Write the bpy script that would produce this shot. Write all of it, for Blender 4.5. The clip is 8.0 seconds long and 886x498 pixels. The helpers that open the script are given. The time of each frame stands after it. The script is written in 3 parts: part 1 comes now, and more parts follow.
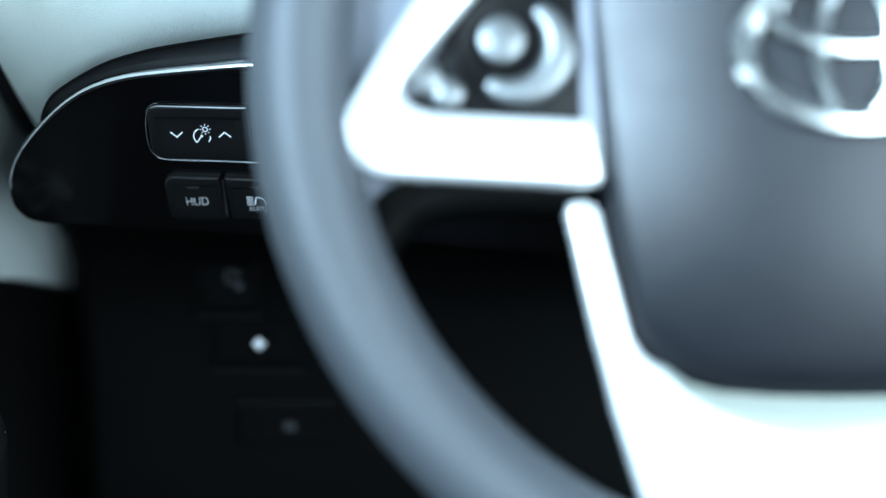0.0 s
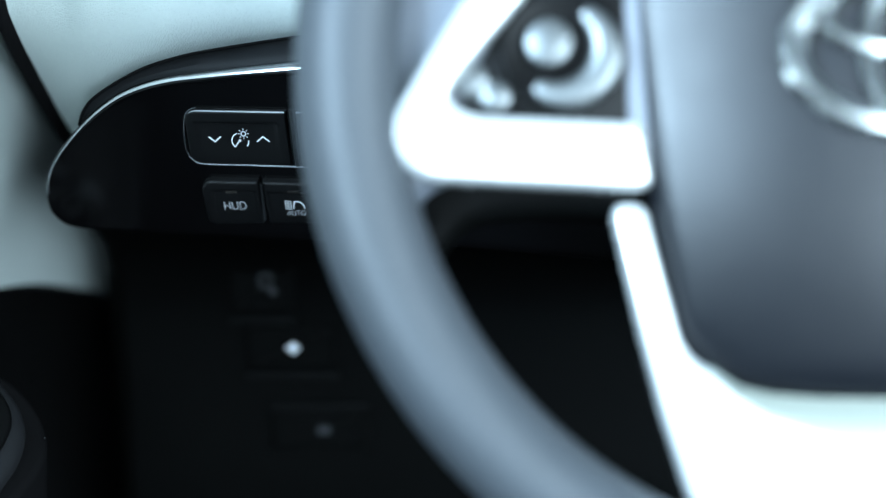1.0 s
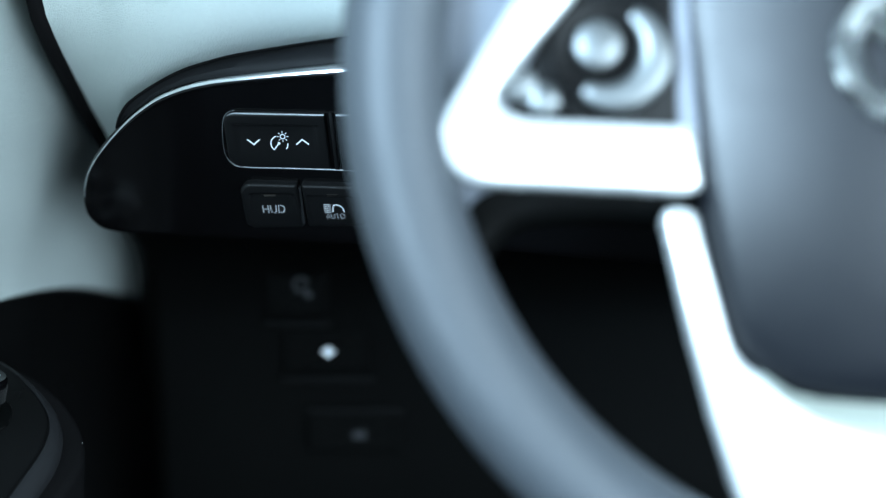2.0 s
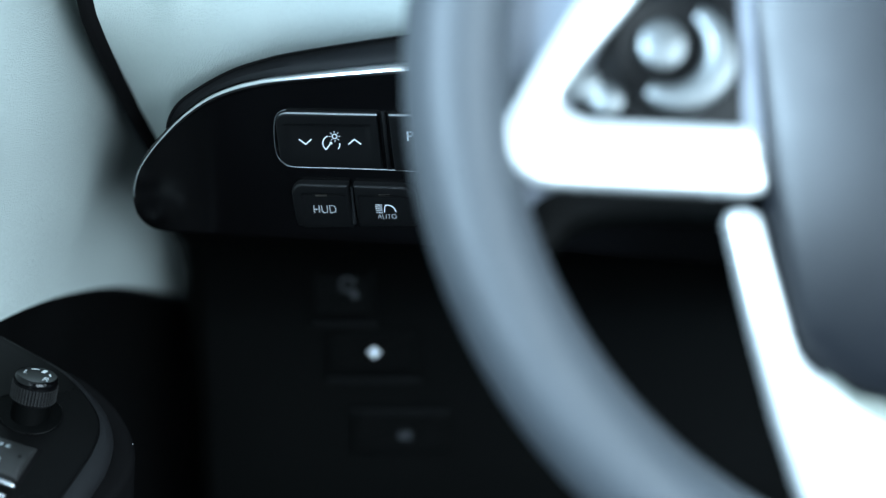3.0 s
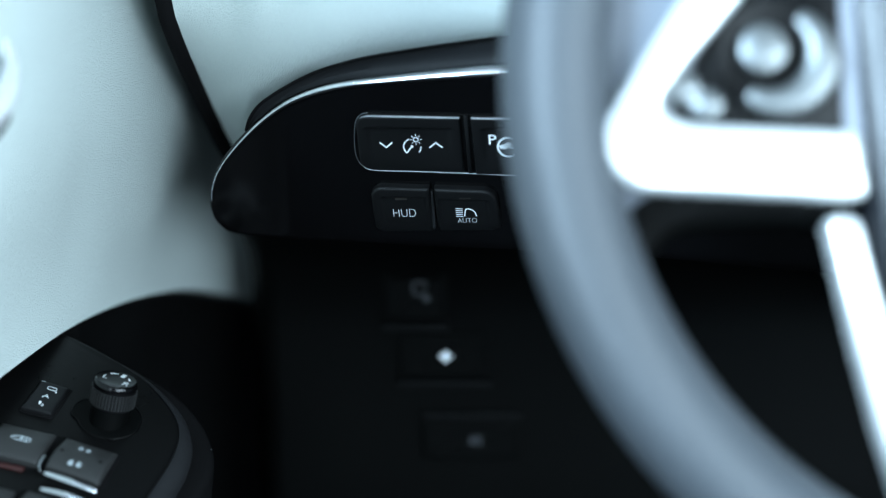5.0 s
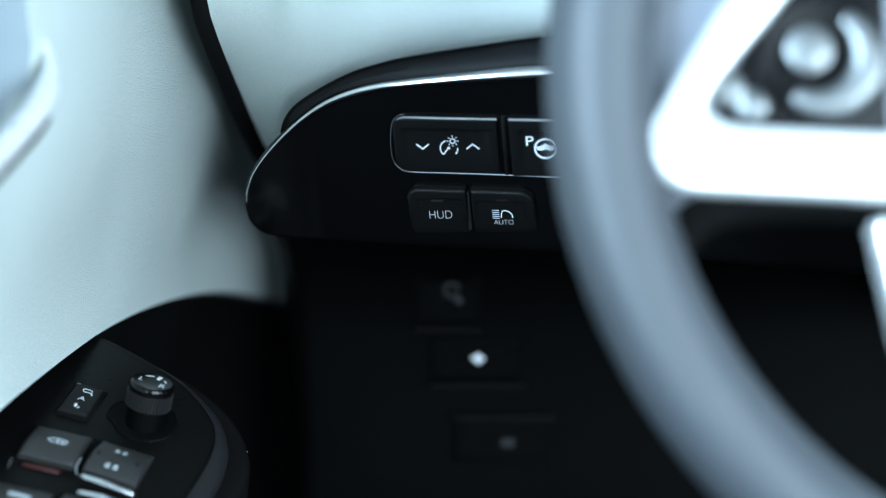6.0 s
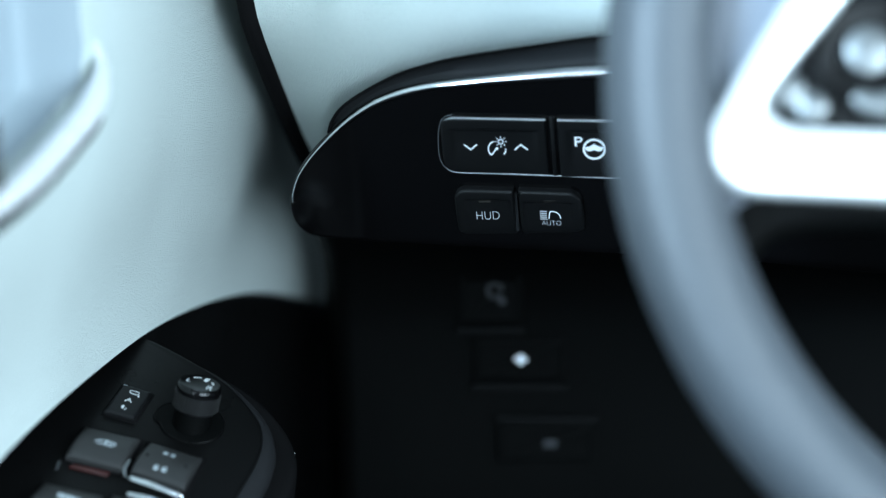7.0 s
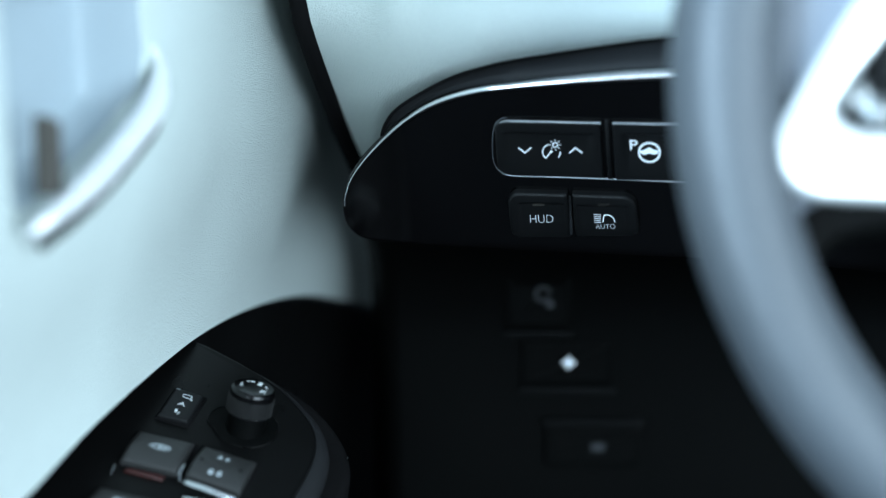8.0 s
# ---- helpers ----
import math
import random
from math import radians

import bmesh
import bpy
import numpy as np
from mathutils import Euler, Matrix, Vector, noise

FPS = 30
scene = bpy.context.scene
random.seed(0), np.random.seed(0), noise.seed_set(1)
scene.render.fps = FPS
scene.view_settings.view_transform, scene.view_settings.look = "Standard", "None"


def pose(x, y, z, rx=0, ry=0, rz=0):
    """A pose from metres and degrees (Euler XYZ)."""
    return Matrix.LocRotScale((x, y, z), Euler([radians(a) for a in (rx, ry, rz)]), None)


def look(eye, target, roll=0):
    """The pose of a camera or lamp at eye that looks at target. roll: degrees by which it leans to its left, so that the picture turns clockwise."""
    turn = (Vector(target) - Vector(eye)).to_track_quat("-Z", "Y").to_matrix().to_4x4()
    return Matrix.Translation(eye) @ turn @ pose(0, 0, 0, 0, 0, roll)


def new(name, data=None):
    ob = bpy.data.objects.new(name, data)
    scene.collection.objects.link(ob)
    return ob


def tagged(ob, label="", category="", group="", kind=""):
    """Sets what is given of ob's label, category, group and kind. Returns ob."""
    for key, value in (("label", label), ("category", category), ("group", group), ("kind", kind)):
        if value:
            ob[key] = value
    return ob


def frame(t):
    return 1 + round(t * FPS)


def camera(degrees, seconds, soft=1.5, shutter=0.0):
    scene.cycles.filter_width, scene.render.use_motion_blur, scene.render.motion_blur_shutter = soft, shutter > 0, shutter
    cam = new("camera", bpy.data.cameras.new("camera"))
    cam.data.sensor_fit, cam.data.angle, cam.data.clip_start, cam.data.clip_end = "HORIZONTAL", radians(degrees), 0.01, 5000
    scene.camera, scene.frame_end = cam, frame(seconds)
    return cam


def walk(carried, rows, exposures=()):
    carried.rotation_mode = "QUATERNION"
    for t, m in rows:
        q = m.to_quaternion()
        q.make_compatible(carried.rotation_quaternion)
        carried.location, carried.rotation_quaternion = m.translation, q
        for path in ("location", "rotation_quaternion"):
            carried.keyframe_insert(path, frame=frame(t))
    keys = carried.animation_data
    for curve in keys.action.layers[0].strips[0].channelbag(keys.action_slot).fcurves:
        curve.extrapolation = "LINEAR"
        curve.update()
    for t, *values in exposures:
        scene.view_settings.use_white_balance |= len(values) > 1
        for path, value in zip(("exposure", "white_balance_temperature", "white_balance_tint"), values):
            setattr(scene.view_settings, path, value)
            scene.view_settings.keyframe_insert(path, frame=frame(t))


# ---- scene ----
cam = camera(26.0, 8.0, soft=1.35)
EYE, TILT, LEAN, TURN = 0.90, -20.0, 0.0, 12.0
RIG = pose(0, 0, EYE, TILT, LEAN, TURN)
ROWS = [
    (0, 0.00000, 0.00000, 0.00000, 0.000, 0.000, 0.000),
    (0.5, -0.00837, 0.00037, 0.00017, -0.073, 0.040, 0.222),
    (1, -0.01538, 0.00057, 0.00072, -0.058, 0.044, 0.320),
    (1.5, -0.02088, 0.00372, 0.00129, 0.049, 0.053, 0.347),
    (3, -0.04294, 0.01120, 0.00385, 0.514, -0.062, 0.247),
    (3.5, -0.05121, 0.01289, 0.00485, 0.602, -0.105, 0.178),
    (4, -0.05855, 0.01443, 0.00544, 0.695, -0.120, 0.152),
    (5.5, -0.07331, 0.01786, 0.00625, 0.978, -0.095, 0.152),
    (6, -0.07950, 0.01907, 0.00652, 1.078, -0.086, 0.155),
    (6.5, -0.08596, 0.02012, 0.00683, 1.211, -0.092, 0.166),
    (7, -0.09418, 0.02178, 0.00824, 1.312, -0.192, 0.165),
    (7.5, -0.10279, 0.02336, 0.00987, 1.412, -0.243, 0.183),
    (8, -0.11047, 0.02403, 0.00980, 1.591, -0.210, 0.147),
]
walk(cam, [(t, RIG @ pose(x, y, z, 90 + pitch, roll, yaw)) for t, x, y, z, yaw, pitch, roll in ROWS])
# a fast long lens with a shallow focus on the switch panel
cam.data.dof.use_dof = True
cam.data.dof.focus_distance = 0.712
cam.data.dof.aperture_fstop = 2.7
cam.data.dof.aperture_blades = 0

# ---- light ----
scene.view_settings.exposure = 0.0
world = bpy.data.worlds.new("showroom")
world.use_nodes = True
scene.world = world
world.node_tree.nodes["Background"].inputs[0].default_value = (0.55, 0.80, 0.95, 1)
world.node_tree.nodes["Background"].inputs[1].default_value = 0.25


def area_lamp(name, at, to, size_x, size_y, watts, colour):
    data = bpy.data.lights.new(name, "AREA")
    data.shape, data.size, data.size_y, data.energy, data.color = "RECTANGLE", size_x, size_y, watts, colour
    ob = new(name, data)
    ob.matrix_basis = look(at, to)
    return ob


COOL = (0.65, 0.86, 1.0)
area_lamp("driver_side_light", (-1.05, -0.90, 1.48), (-0.1, 0.6, 0.74), 0.9, 0.6, 182, (0.55, 0.79, 1.0))
area_lamp("passenger_side_light", (1.6, -0.78, 1.18), (-0.25, 0.72, 0.66), 2.2, 1.2, 122, (0.66, 0.86, 1.0))
# unseen fill added behind the driver to brighten the door beside the dash
area_lamp("rear_fill_light", (-0.32, -1.5, 1.30), (-0.2, 0.65, 0.72), 0.7, 0.5, 8, COOL)
# unseen overhead fill, added; no cabin roof is built to block it
area_lamp("overhead_fill_light", (0.1, -0.6, 2.6), (-0.1, 0.7, 0.7), 2.8, 1.3, 14, COOL)


# ---- materials ----
def material(name, colour, rough=0.5, metal=0.0, coat=0.0, spec=0.5, grain=0.0, size=600.0, vary=0.0, cells=0.0, rough_vary=0.0):
    """A procedural surface: colour varied at a broad and a fine scale, with grain and pebbled cells as fine relief."""
    m = bpy.data.materials.new(name)
    m.use_nodes = True
    nt = m.node_tree
    b = nt.nodes["Principled BSDF"]
    b.inputs["Base Color"].default_value = (*colour, 1)
    b.inputs["Roughness"].default_value = rough
    b.inputs["Metallic"].default_value = metal
    b.inputs["Coat Weight"].default_value = coat
    b.inputs["Coat Roughness"].default_value = 0.04
    b.inputs["Specular IOR Level"].default_value = spec
    geo = nt.nodes.new("ShaderNodeNewGeometry")

    def noise_node(scale, detail=3.0):
        n = nt.nodes.new("ShaderNodeTexNoise")
        n.inputs["Scale"].default_value, n.inputs["Detail"].default_value = scale, detail
        nt.links.new(geo.outputs["Position"], n.inputs["Vector"])
        return n

    if vary:
        broad, fine = noise_node(23.0), noise_node(size * 0.6)
        both = nt.nodes.new("ShaderNodeMath")
        both.operation = "MULTIPLY_ADD"
        nt.links.new(fine.outputs["Fac"], both.inputs[0])
        both.inputs[1].default_value = 0.5
        nt.links.new(broad.outputs["Fac"], both.inputs[2])
        ramp = nt.nodes.new("ShaderNodeMapRange")
        ramp.inputs["From Min"].default_value, ramp.inputs["From Max"].default_value = 0.4, 1.1
        ramp.inputs["To Min"].default_value, ramp.inputs["To Max"].default_value = 1 - vary, 1 + vary
        nt.links.new(both.outputs[0], ramp.inputs["Value"])
        mix = nt.nodes.new("ShaderNodeVectorMath")
        mix.operation = "SCALE"
        mix.inputs[0].default_value = colour
        nt.links.new(ramp.outputs[0], mix.inputs["Scale"])
        nt.links.new(mix.outputs[0], b.inputs["Base Color"])
    if rough_vary:
        smear = noise_node(60.0, 4.0)
        rr = nt.nodes.new("ShaderNodeMapRange")
        rr.inputs["To Min"].default_value, rr.inputs["To Max"].default_value = rough - rough_vary, rough + rough_vary
        nt.links.new(smear.outputs["Fac"], rr.inputs["Value"])
        nt.links.new(rr.outputs[0], b.inputs["Roughness"])
    normal = None
    if cells:
        v = nt.nodes.new("ShaderNodeTexVoronoi")
        v.feature = "DISTANCE_TO_EDGE"
        v.inputs["Scale"].default_value = size
        warp = noise_node(size * 0.4)
        off = nt.nodes.new("ShaderNodeVectorMath")
        off.operation = "MULTIPLY_ADD"
        nt.links.new(warp.outputs["Color"], off.inputs[0])
        off.inputs[1].default_value = (1.2 / size,) * 3
        nt.links.new(geo.outputs["Position"], off.inputs[2])
        nt.links.new(off.outputs[0], v.inputs["Vector"])
        top = nt.nodes.new("ShaderNodeMapRange")
        top.inputs["From Max"].default_value = 0.25
        nt.links.new(v.outputs["Distance"], top.inputs["Value"])
        bump = nt.nodes.new("ShaderNodeBump")
        bump.inputs["Strength"].default_value, bump.inputs["Distance"].default_value = cells, 0.0004
        nt.links.new(top.outputs[0], bump.inputs["Height"])
        normal = bump
    if grain:
        n = noise_node(size * 1.6)
        bump = nt.nodes.new("ShaderNodeBump")
        bump.inputs["Strength"].default_value, bump.inputs["Distance"].default_value = grain, 0.0003
        nt.links.new(n.outputs["Fac"], bump.inputs["Height"])
        if normal:
            nt.links.new(normal.outputs[0], bump.inputs["Normal"])
        normal = bump
    if normal:
        nt.links.new(normal.outputs[0], b.inputs["Normal"])
    return m


PALE = material("pale_grey_leather", (0.595, 0.66, 0.64), 0.55, spec=0.35, grain=0.3, size=1000, vary=0.05, cells=0.5)
PALE_PLASTIC = material("pale_grey_plastic", (0.34, 0.40, 0.44), 0.45, spec=0.4, grain=0.15, size=1200, vary=0.03)
PIANO = material("piano_black", (0.0022, 0.0021, 0.0024), 0.08, coat=0.08, spec=0.28, vary=0.2, rough_vary=0.01)
MATTE = material("black_grained_plastic", (0.0019, 0.0021, 0.0021), 0.55, spec=0.06, grain=0.35, size=1500, vary=0.12, rough_vary=0.08)
LEDGE = material("dull_black_ledge_plastic", (0.0042, 0.0045, 0.0048), 0.5, spec=0.10, grain=0.3, size=1500, vary=0.12)
SHELF = material("charcoal_soft_plastic", (0.015, 0.016, 0.018), 0.6, spec=0.3, grain=0.3, size=1400, vary=0.1)
PLATE = material("dark_grey_plate_plastic", (0.0040, 0.0040, 0.0041), 0.30, spec=0.12, grain=0.2, size=1800, vary=0.1, rough_vary=0.08)
KEY = material("dark_keycap_plastic", (0.0070, 0.0072, 0.0078), 0.42, spec=0.24, grain=0.2, size=2500, vary=0.12, rough_vary=0.06)
KEY_SATIN = material("satin_grey_keycap", (0.034, 0.034, 0.034), 0.42, metal=0.2, grain=0.12, size=2500, vary=0.1, rough_vary=0.06)
POLISHED = material("brushed_bright_chrome", (0.93, 0.94, 0.96), 0.28, metal=0.35, rough_vary=0.05)
ARMREST = material("grained_armrest_plastic", (0.015, 0.0155, 0.017), 0.5, spec=0.3, grain=0.25, size=1500, vary=0.1, rough_vary=0.06)
KNOB = material("dark_gloss_knob_plastic", (0.0060, 0.0060, 0.0066), 0.26, spec=0.22, vary=0.1, rough_vary=0.05)
CHROME = material("chrome", (0.80, 0.81, 0.84), 0.10, metal=1.0, rough_vary=0.04)
SATIN = material("satin_silver", (0.20, 0.212, 0.215), 0.44, metal=1.0, rough_vary=0.06)
# edge grey; also paints the lit key tops and a corner glint
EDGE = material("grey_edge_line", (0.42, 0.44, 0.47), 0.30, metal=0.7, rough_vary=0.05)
BADGE = material("polished_badge_chrome", (0.90, 0.94, 0.92), 0.17, metal=1.0, rough_vary=0.03)
WHITE = material("white_gloss_trim", (0.78, 0.80, 0.80), 0.26, metal=0.48, coat=0.25, vary=0.02, rough_vary=0.05)
# grey-green that paints the shading at the white trim's upper edge
LIP = material("shade_grey_trim", (0.34, 0.36, 0.315), 0.34, metal=0.2, vary=0.04, rough_vary=0.05)
RIM = material("dark_grey_wheel_leather", (0.062, 0.070, 0.080), 0.46, spec=0.50, grain=0.12, size=900, vary=0.1, cells=0.15, rough_vary=0.06)
SPOKE = material("grey_spoke_plastic", (0.165, 0.182, 0.215), 0.45, spec=0.8, grain=0.2, size=1200, vary=0.06, rough_vary=0.05)
PAD = material("charcoal_pad_vinyl", (0.0055, 0.0068, 0.0098), 0.40, spec=0.52, grain=0.12, size=900, vary=0.1, cells=0.10, rough_vary=0.06)
RUBBER = material("black_rubber", (0.0062, 0.0060, 0.0064), 0.75, spec=0.04, vary=0.2)
PAINT = material("white_marking", (0.80, 0.84, 0.86), 0.5, vary=0.03)
GLOW = bpy.data.materials.new("backlit_white_symbol")
GLOW.use_nodes = True
GLOW.node_tree.nodes["Principled BSDF"].inputs["Base Color"].default_value = (0.75, 0.80, 0.84, 1)
GLOW.node_tree.nodes["Principled BSDF"].inputs["Emission Color"].default_value = (0.62, 0.82, 1.0, 1)
GLOW.node_tree.nodes["Principled BSDF"].inputs["Emission Strength"].default_value = 0.5
# greyer white for the print on the armrest keys
GREYISH = material("greyish_white_marking", (0.55, 0.62, 0.66), 0.5, vary=0.1)
LAMP = material("unlit_indicator_lens", (0.075, 0.068, 0.06), 0.4, vary=0.1)
DIM = material("dull_grey_marking", (0.026, 0.029, 0.034), 0.5, vary=0.05)
RED = material("red_switch_stripe", (0.036, 0.006, 0.005), 0.4, vary=0.1)
CARPET = material("black_carpet", (0.012, 0.012, 0.013), 0.95, spec=0.1, grain=0.8, size=900, vary=0.3)
LINING = material("grey_wall_paint", (0.22, 0.23, 0.24), 0.9, spec=0.1, grain=0.4, size=900, vary=0.05)
LENS = material("clear_smoke_lens", (0.10, 0.11, 0.108), 0.25, spec=0.5, vary=0.1)


# ---- shaping ----
def axes(o, u, v):
    """A frame with its origin, its first axis along u and its second near v."""
    u = Vector(u).normalized()
    v = Vector(v)
    v = (v - u * u.dot(v)).normalized()
    n = u.cross(v)
    return Matrix(((u.x, v.x, n.x, o[0]), (u.y, v.y, n.y, o[1]), (u.z, v.z, n.z, o[2]), (0, 0, 0, 1)))


def smooth_line(points, steps=8, closed=False):
    """A Catmull-Rom line through the points."""
    p = [np.array(q, float) for q in points]
    n = len(p)
    out = []
    for i in range(n if closed else n - 1):
        a, b, c, d = (p[(i + k) % n] if closed else p[min(max(i + k, 0), n - 1)] for k in (-1, 0, 1, 2))
        for s in range(steps):
            t = s / steps
            out.append(0.5 * (2 * b + (c - a) * t + (2 * a - 5 * b + 4 * c - d) * t * t + (3 * b - a - 3 * c + d) * t ** 3))
    if not closed:
        out.append(p[-1])
    return out


def thing(name, m, label, category, group="", kind=""):
    ob = new(name)
    ob.empty_display_size = 0.02
    ob.matrix_basis = m
    return tagged(ob, label, category, group, kind)


def part(name, bm, mat, parent=None, label="", m=None, smooth=40):
    if m is not None:
        bm.transform(m)
    bmesh.ops.recalc_face_normals(bm, faces=bm.faces)
    me = bpy.data.meshes.new(name)
    for f in bm.faces:
        f.smooth = True
    lim = radians(smooth)
    for e in bm.edges:
        if len(e.link_faces) == 2 and e.calc_face_angle(0) > lim:
            e.smooth = False
    bm.to_mesh(me)
    bm.free()
    me.materials.append(mat)
    ob = new(name, me)
    ob.parent = parent
    if label:
        ob["label"] = label
    return ob


def slab(outline, low, high, bevel=0.0, segments=2, dish=0.0, rim=0.0):
    """A plate with this outline between two heights, its upper edge rounded; dish: how deep its top is sunk inside a rim."""
    bm = bmesh.new()
    top = bm.faces.new([bm.verts.new((x, y, high)) for x, y in outline])
    ret = bmesh.ops.extrude_face_region(bm, geom=[top])
    verts = [g for g in ret["geom"] if isinstance(g, bmesh.types.BMVert)]
    for v in verts:
        v.co.z = low
    bm.normal_update()
    cap = max(bm.faces, key=lambda f: f.calc_center_median().z)
    edges = list(cap.edges)
    if bevel:
        bmesh.ops.bevel(bm, geom=edges, offset=bevel, segments=segments, affect="EDGES", profile=0.5)
    if dish:
        bmesh.ops.recalc_face_normals(bm, faces=bm.faces)
        bm.normal_update()
        cap = max(bm.faces, key=lambda f: (round(f.calc_center_median().z, 6), f.calc_area()))
        bmesh.ops.inset_region(bm, faces=[cap], thickness=rim, depth=0)
        bmesh.ops.inset_region(bm, faces=[cap], thickness=dish * 0.9, depth=-dish)
    return bm


def rounded(x0, y0, x1, y1, r, n=4):
    pts = []
    for cx, cy, a in ((x1 - r, y1 - r, 0), (x0 + r, y1 - r, 90), (x0 + r, y0 + r, 180), (x1 - r, y0 + r, 270)):
        for k in range(n + 1):
            w = radians(a + 90 * k / n)
            pts.append((cx + r * math.cos(w), cy + r * math.sin(w)))
    return pts


def sheet(rows, back):
    """A closed shell: the grid of points in front, the same grid moved by back behind it."""
    bm = bmesh.new()
    g = [[bm.verts.new(p) for p in row] for row in rows]
    h = [[bm.verts.new(Vector(p) + Vector(back)) for p in row] for row in rows]
    ni, nj = len(g), len(g[0])
    for i in range(ni - 1):
        for j in range(nj - 1):
            bm.faces.new((g[i][j], g[i + 1][j], g[i + 1][j + 1], g[i][j + 1]))
            bm.faces.new((h[i][j], h[i][j + 1], h[i + 1][j + 1], h[i + 1][j]))
    for i in range(ni - 1):
        bm.faces.new((g[i][0], h[i][0], h[i + 1][0], g[i + 1][0]))
        bm.faces.new((g[i][-1], g[i + 1][-1], h[i + 1][-1], h[i][-1]))
    for j in range(nj - 1):
        bm.faces.new((g[0][j], g[0][j + 1], h[0][j + 1], h[0][j]))
        bm.faces.new((g[-1][j], h[-1][j], h[-1][j + 1], g[-1][j + 1]))
    bmesh.ops.remove_doubles(bm, verts=bm.verts, dist=1e-6)
    return bm


def tube(path, radius, sides=10, flat=1.0, up=(0, 0, 1), closed=False):
    """A rod along a path; radius may be a list; flat squeezes it along up."""
    bm = bmesh.new()
    path = [Vector(p) for p in path]
    n = len(path)
    rad = radius if isinstance(radius, (list, tuple)) else [radius] * n
    rings = []
    for i, p in enumerate(path):
        a, b = (path[i - 1], path[(i + 1) % n]) if closed else (path[max(i - 1, 0)], path[min(i + 1, n - 1)])
        t = (b - a).normalized()
        s = t.cross(Vector(up)).normalized()
        w = s.cross(t).normalized()
        rings.append([bm.verts.new(p + float(rad[i]) * (s * math.cos(q) + w * flat * math.sin(q))) for q in (2 * math.pi * k / sides for k in range(sides))])
    for i in range(n if closed else n - 1):
        r, q = rings[i], rings[(i + 1) % n]
        for k in range(sides):
            bm.faces.new((r[k], r[(k + 1) % sides], q[(k + 1) % sides], q[k]))
    if not closed:
        bm.faces.new(rings[0])
        bm.faces.new(rings[-1])
    return bm


def turned(profile, sides=40):
    """A turned body about z from (radius, height) pairs, closed at both ends."""
    bm = bmesh.new()
    rings = [[bm.verts.new((r * math.cos(2 * math.pi * k / sides), r * math.sin(2 * math.pi * k / sides), z)) for k in range(sides)] for r, z in profile]
    for a, b in zip(rings, rings[1:]):
        for k in range(sides):
            bm.faces.new((a[k], a[(k + 1) % sides], b[(k + 1) % sides], b[k]))
    bm.faces.new(rings[0])
    bm.faces.new(rings[-1])
    return bm


def box(x0, y0, z0, x1, y1, z1, bevel=0.0):
    bm = bmesh.new()
    bmesh.ops.create_cube(bm, size=1.0)
    for v in bm.verts:
        v.co = Vector((x0 if v.co.x < 0 else x1, y0 if v.co.y < 0 else y1, z0 if v.co.z < 0 else z1))
    if bevel:
        bmesh.ops.bevel(bm, geom=list(bm.edges), offset=bevel, segments=3, affect="EDGES")
    return bm


def merge(*parts_of):
    """Several bmeshes in one."""
    out = bmesh.new()
    for b in parts_of:
        me = bpy.data.meshes.new("tmp")
        b.to_mesh(me)
        b.free()
        out.from_mesh(me)
        bpy.data.meshes.remove(me)
    return out


def stroke(points, width, z=0.0, thick=0.00008, closed=False):
    """A flat printed line of even width."""
    p = [Vector((q[0], q[1])) for q in points]
    n = len(p)
    left, right = [], []
    for i in range(n):
        a, b = (p[i - 1], p[(i + 1) % n]) if closed else (p[max(i - 1, 0)], p[min(i + 1, n - 1)])
        e0, e1 = (p[i] - a), (b - p[i])
        t = ((e0.normalized() if e0.length else e1.normalized()) + (e1.normalized() if e1.length else e0.normalized()))
        t = t.normalized()
        k = 1.0
        if e0.length and e1.length:
            k = 1 / max(0.5, math.cos(e0.angle(e1) / 2))
        s = Vector((-t.y, t.x)) * width / 2 * k
        left.append((p[i].x + s.x, p[i].y + s.y, z))
        right.append((p[i].x - s.x, p[i].y - s.y, z))
    if closed:
        left.append(left[0])
        right.append(right[0])
    return sheet([left, right], (0, 0, -thick))


def arc(cx, cy, r, a0, a1, n=14):
    return [(cx + r * math.cos(radians(a0 + (a1 - a0) * k / n)), cy + r * math.sin(radians(a0 + (a1 - a0) * k / n))) for k in range(n + 1)]


def dot(cx, cy, r, z, n=14):
    bm = bmesh.new()
    ret = bmesh.ops.create_circle(bm, cap_ends=True, radius=r, segments=n)
    for v in ret["verts"]:
        v.co += Vector((cx, cy, z))
    return bm


def bar(x0, y0, x1, y1, z):
    return slab([(x0, y0), (x1, y0), (x1, y1), (x0, y1)], z - 0.00008, z)


def lettering(text, x, y, height, width, z, weight=-0.028):
    """Raised print in the built-in font, its lower left corner at x, y, of this cap height and width."""
    curve = bpy.data.curves.new("print", "FONT")
    curve.body = text
    curve.offset = weight
    ob = bpy.data.objects.new("print", curve)
    scene.collection.objects.link(ob)
    bpy.context.view_layer.update()
    me = bpy.data.meshes.new_from_object(ob.evaluated_get(bpy.context.evaluated_depsgraph_get()))
    bpy.data.objects.remove(ob)
    bm = bmesh.new()
    bm.from_mesh(me)
    bpy.data.meshes.remove(me)
    xs, ys = [v.co.x for v in bm.verts], [v.co.y for v in bm.verts]
    kx, ky = width / (max(xs) - min(xs)), height / (max(ys) - min(ys))
    x_low, y_low = min(xs), min(ys)
    for v in bm.verts:
        v.co = Vector((x + (v.co.x - x_low) * kx, y + (v.co.y - y_low) * ky, z))
    return bm


MM = 0.001


def mm(points):
    return [tuple(c * MM for c in p) for p in points]


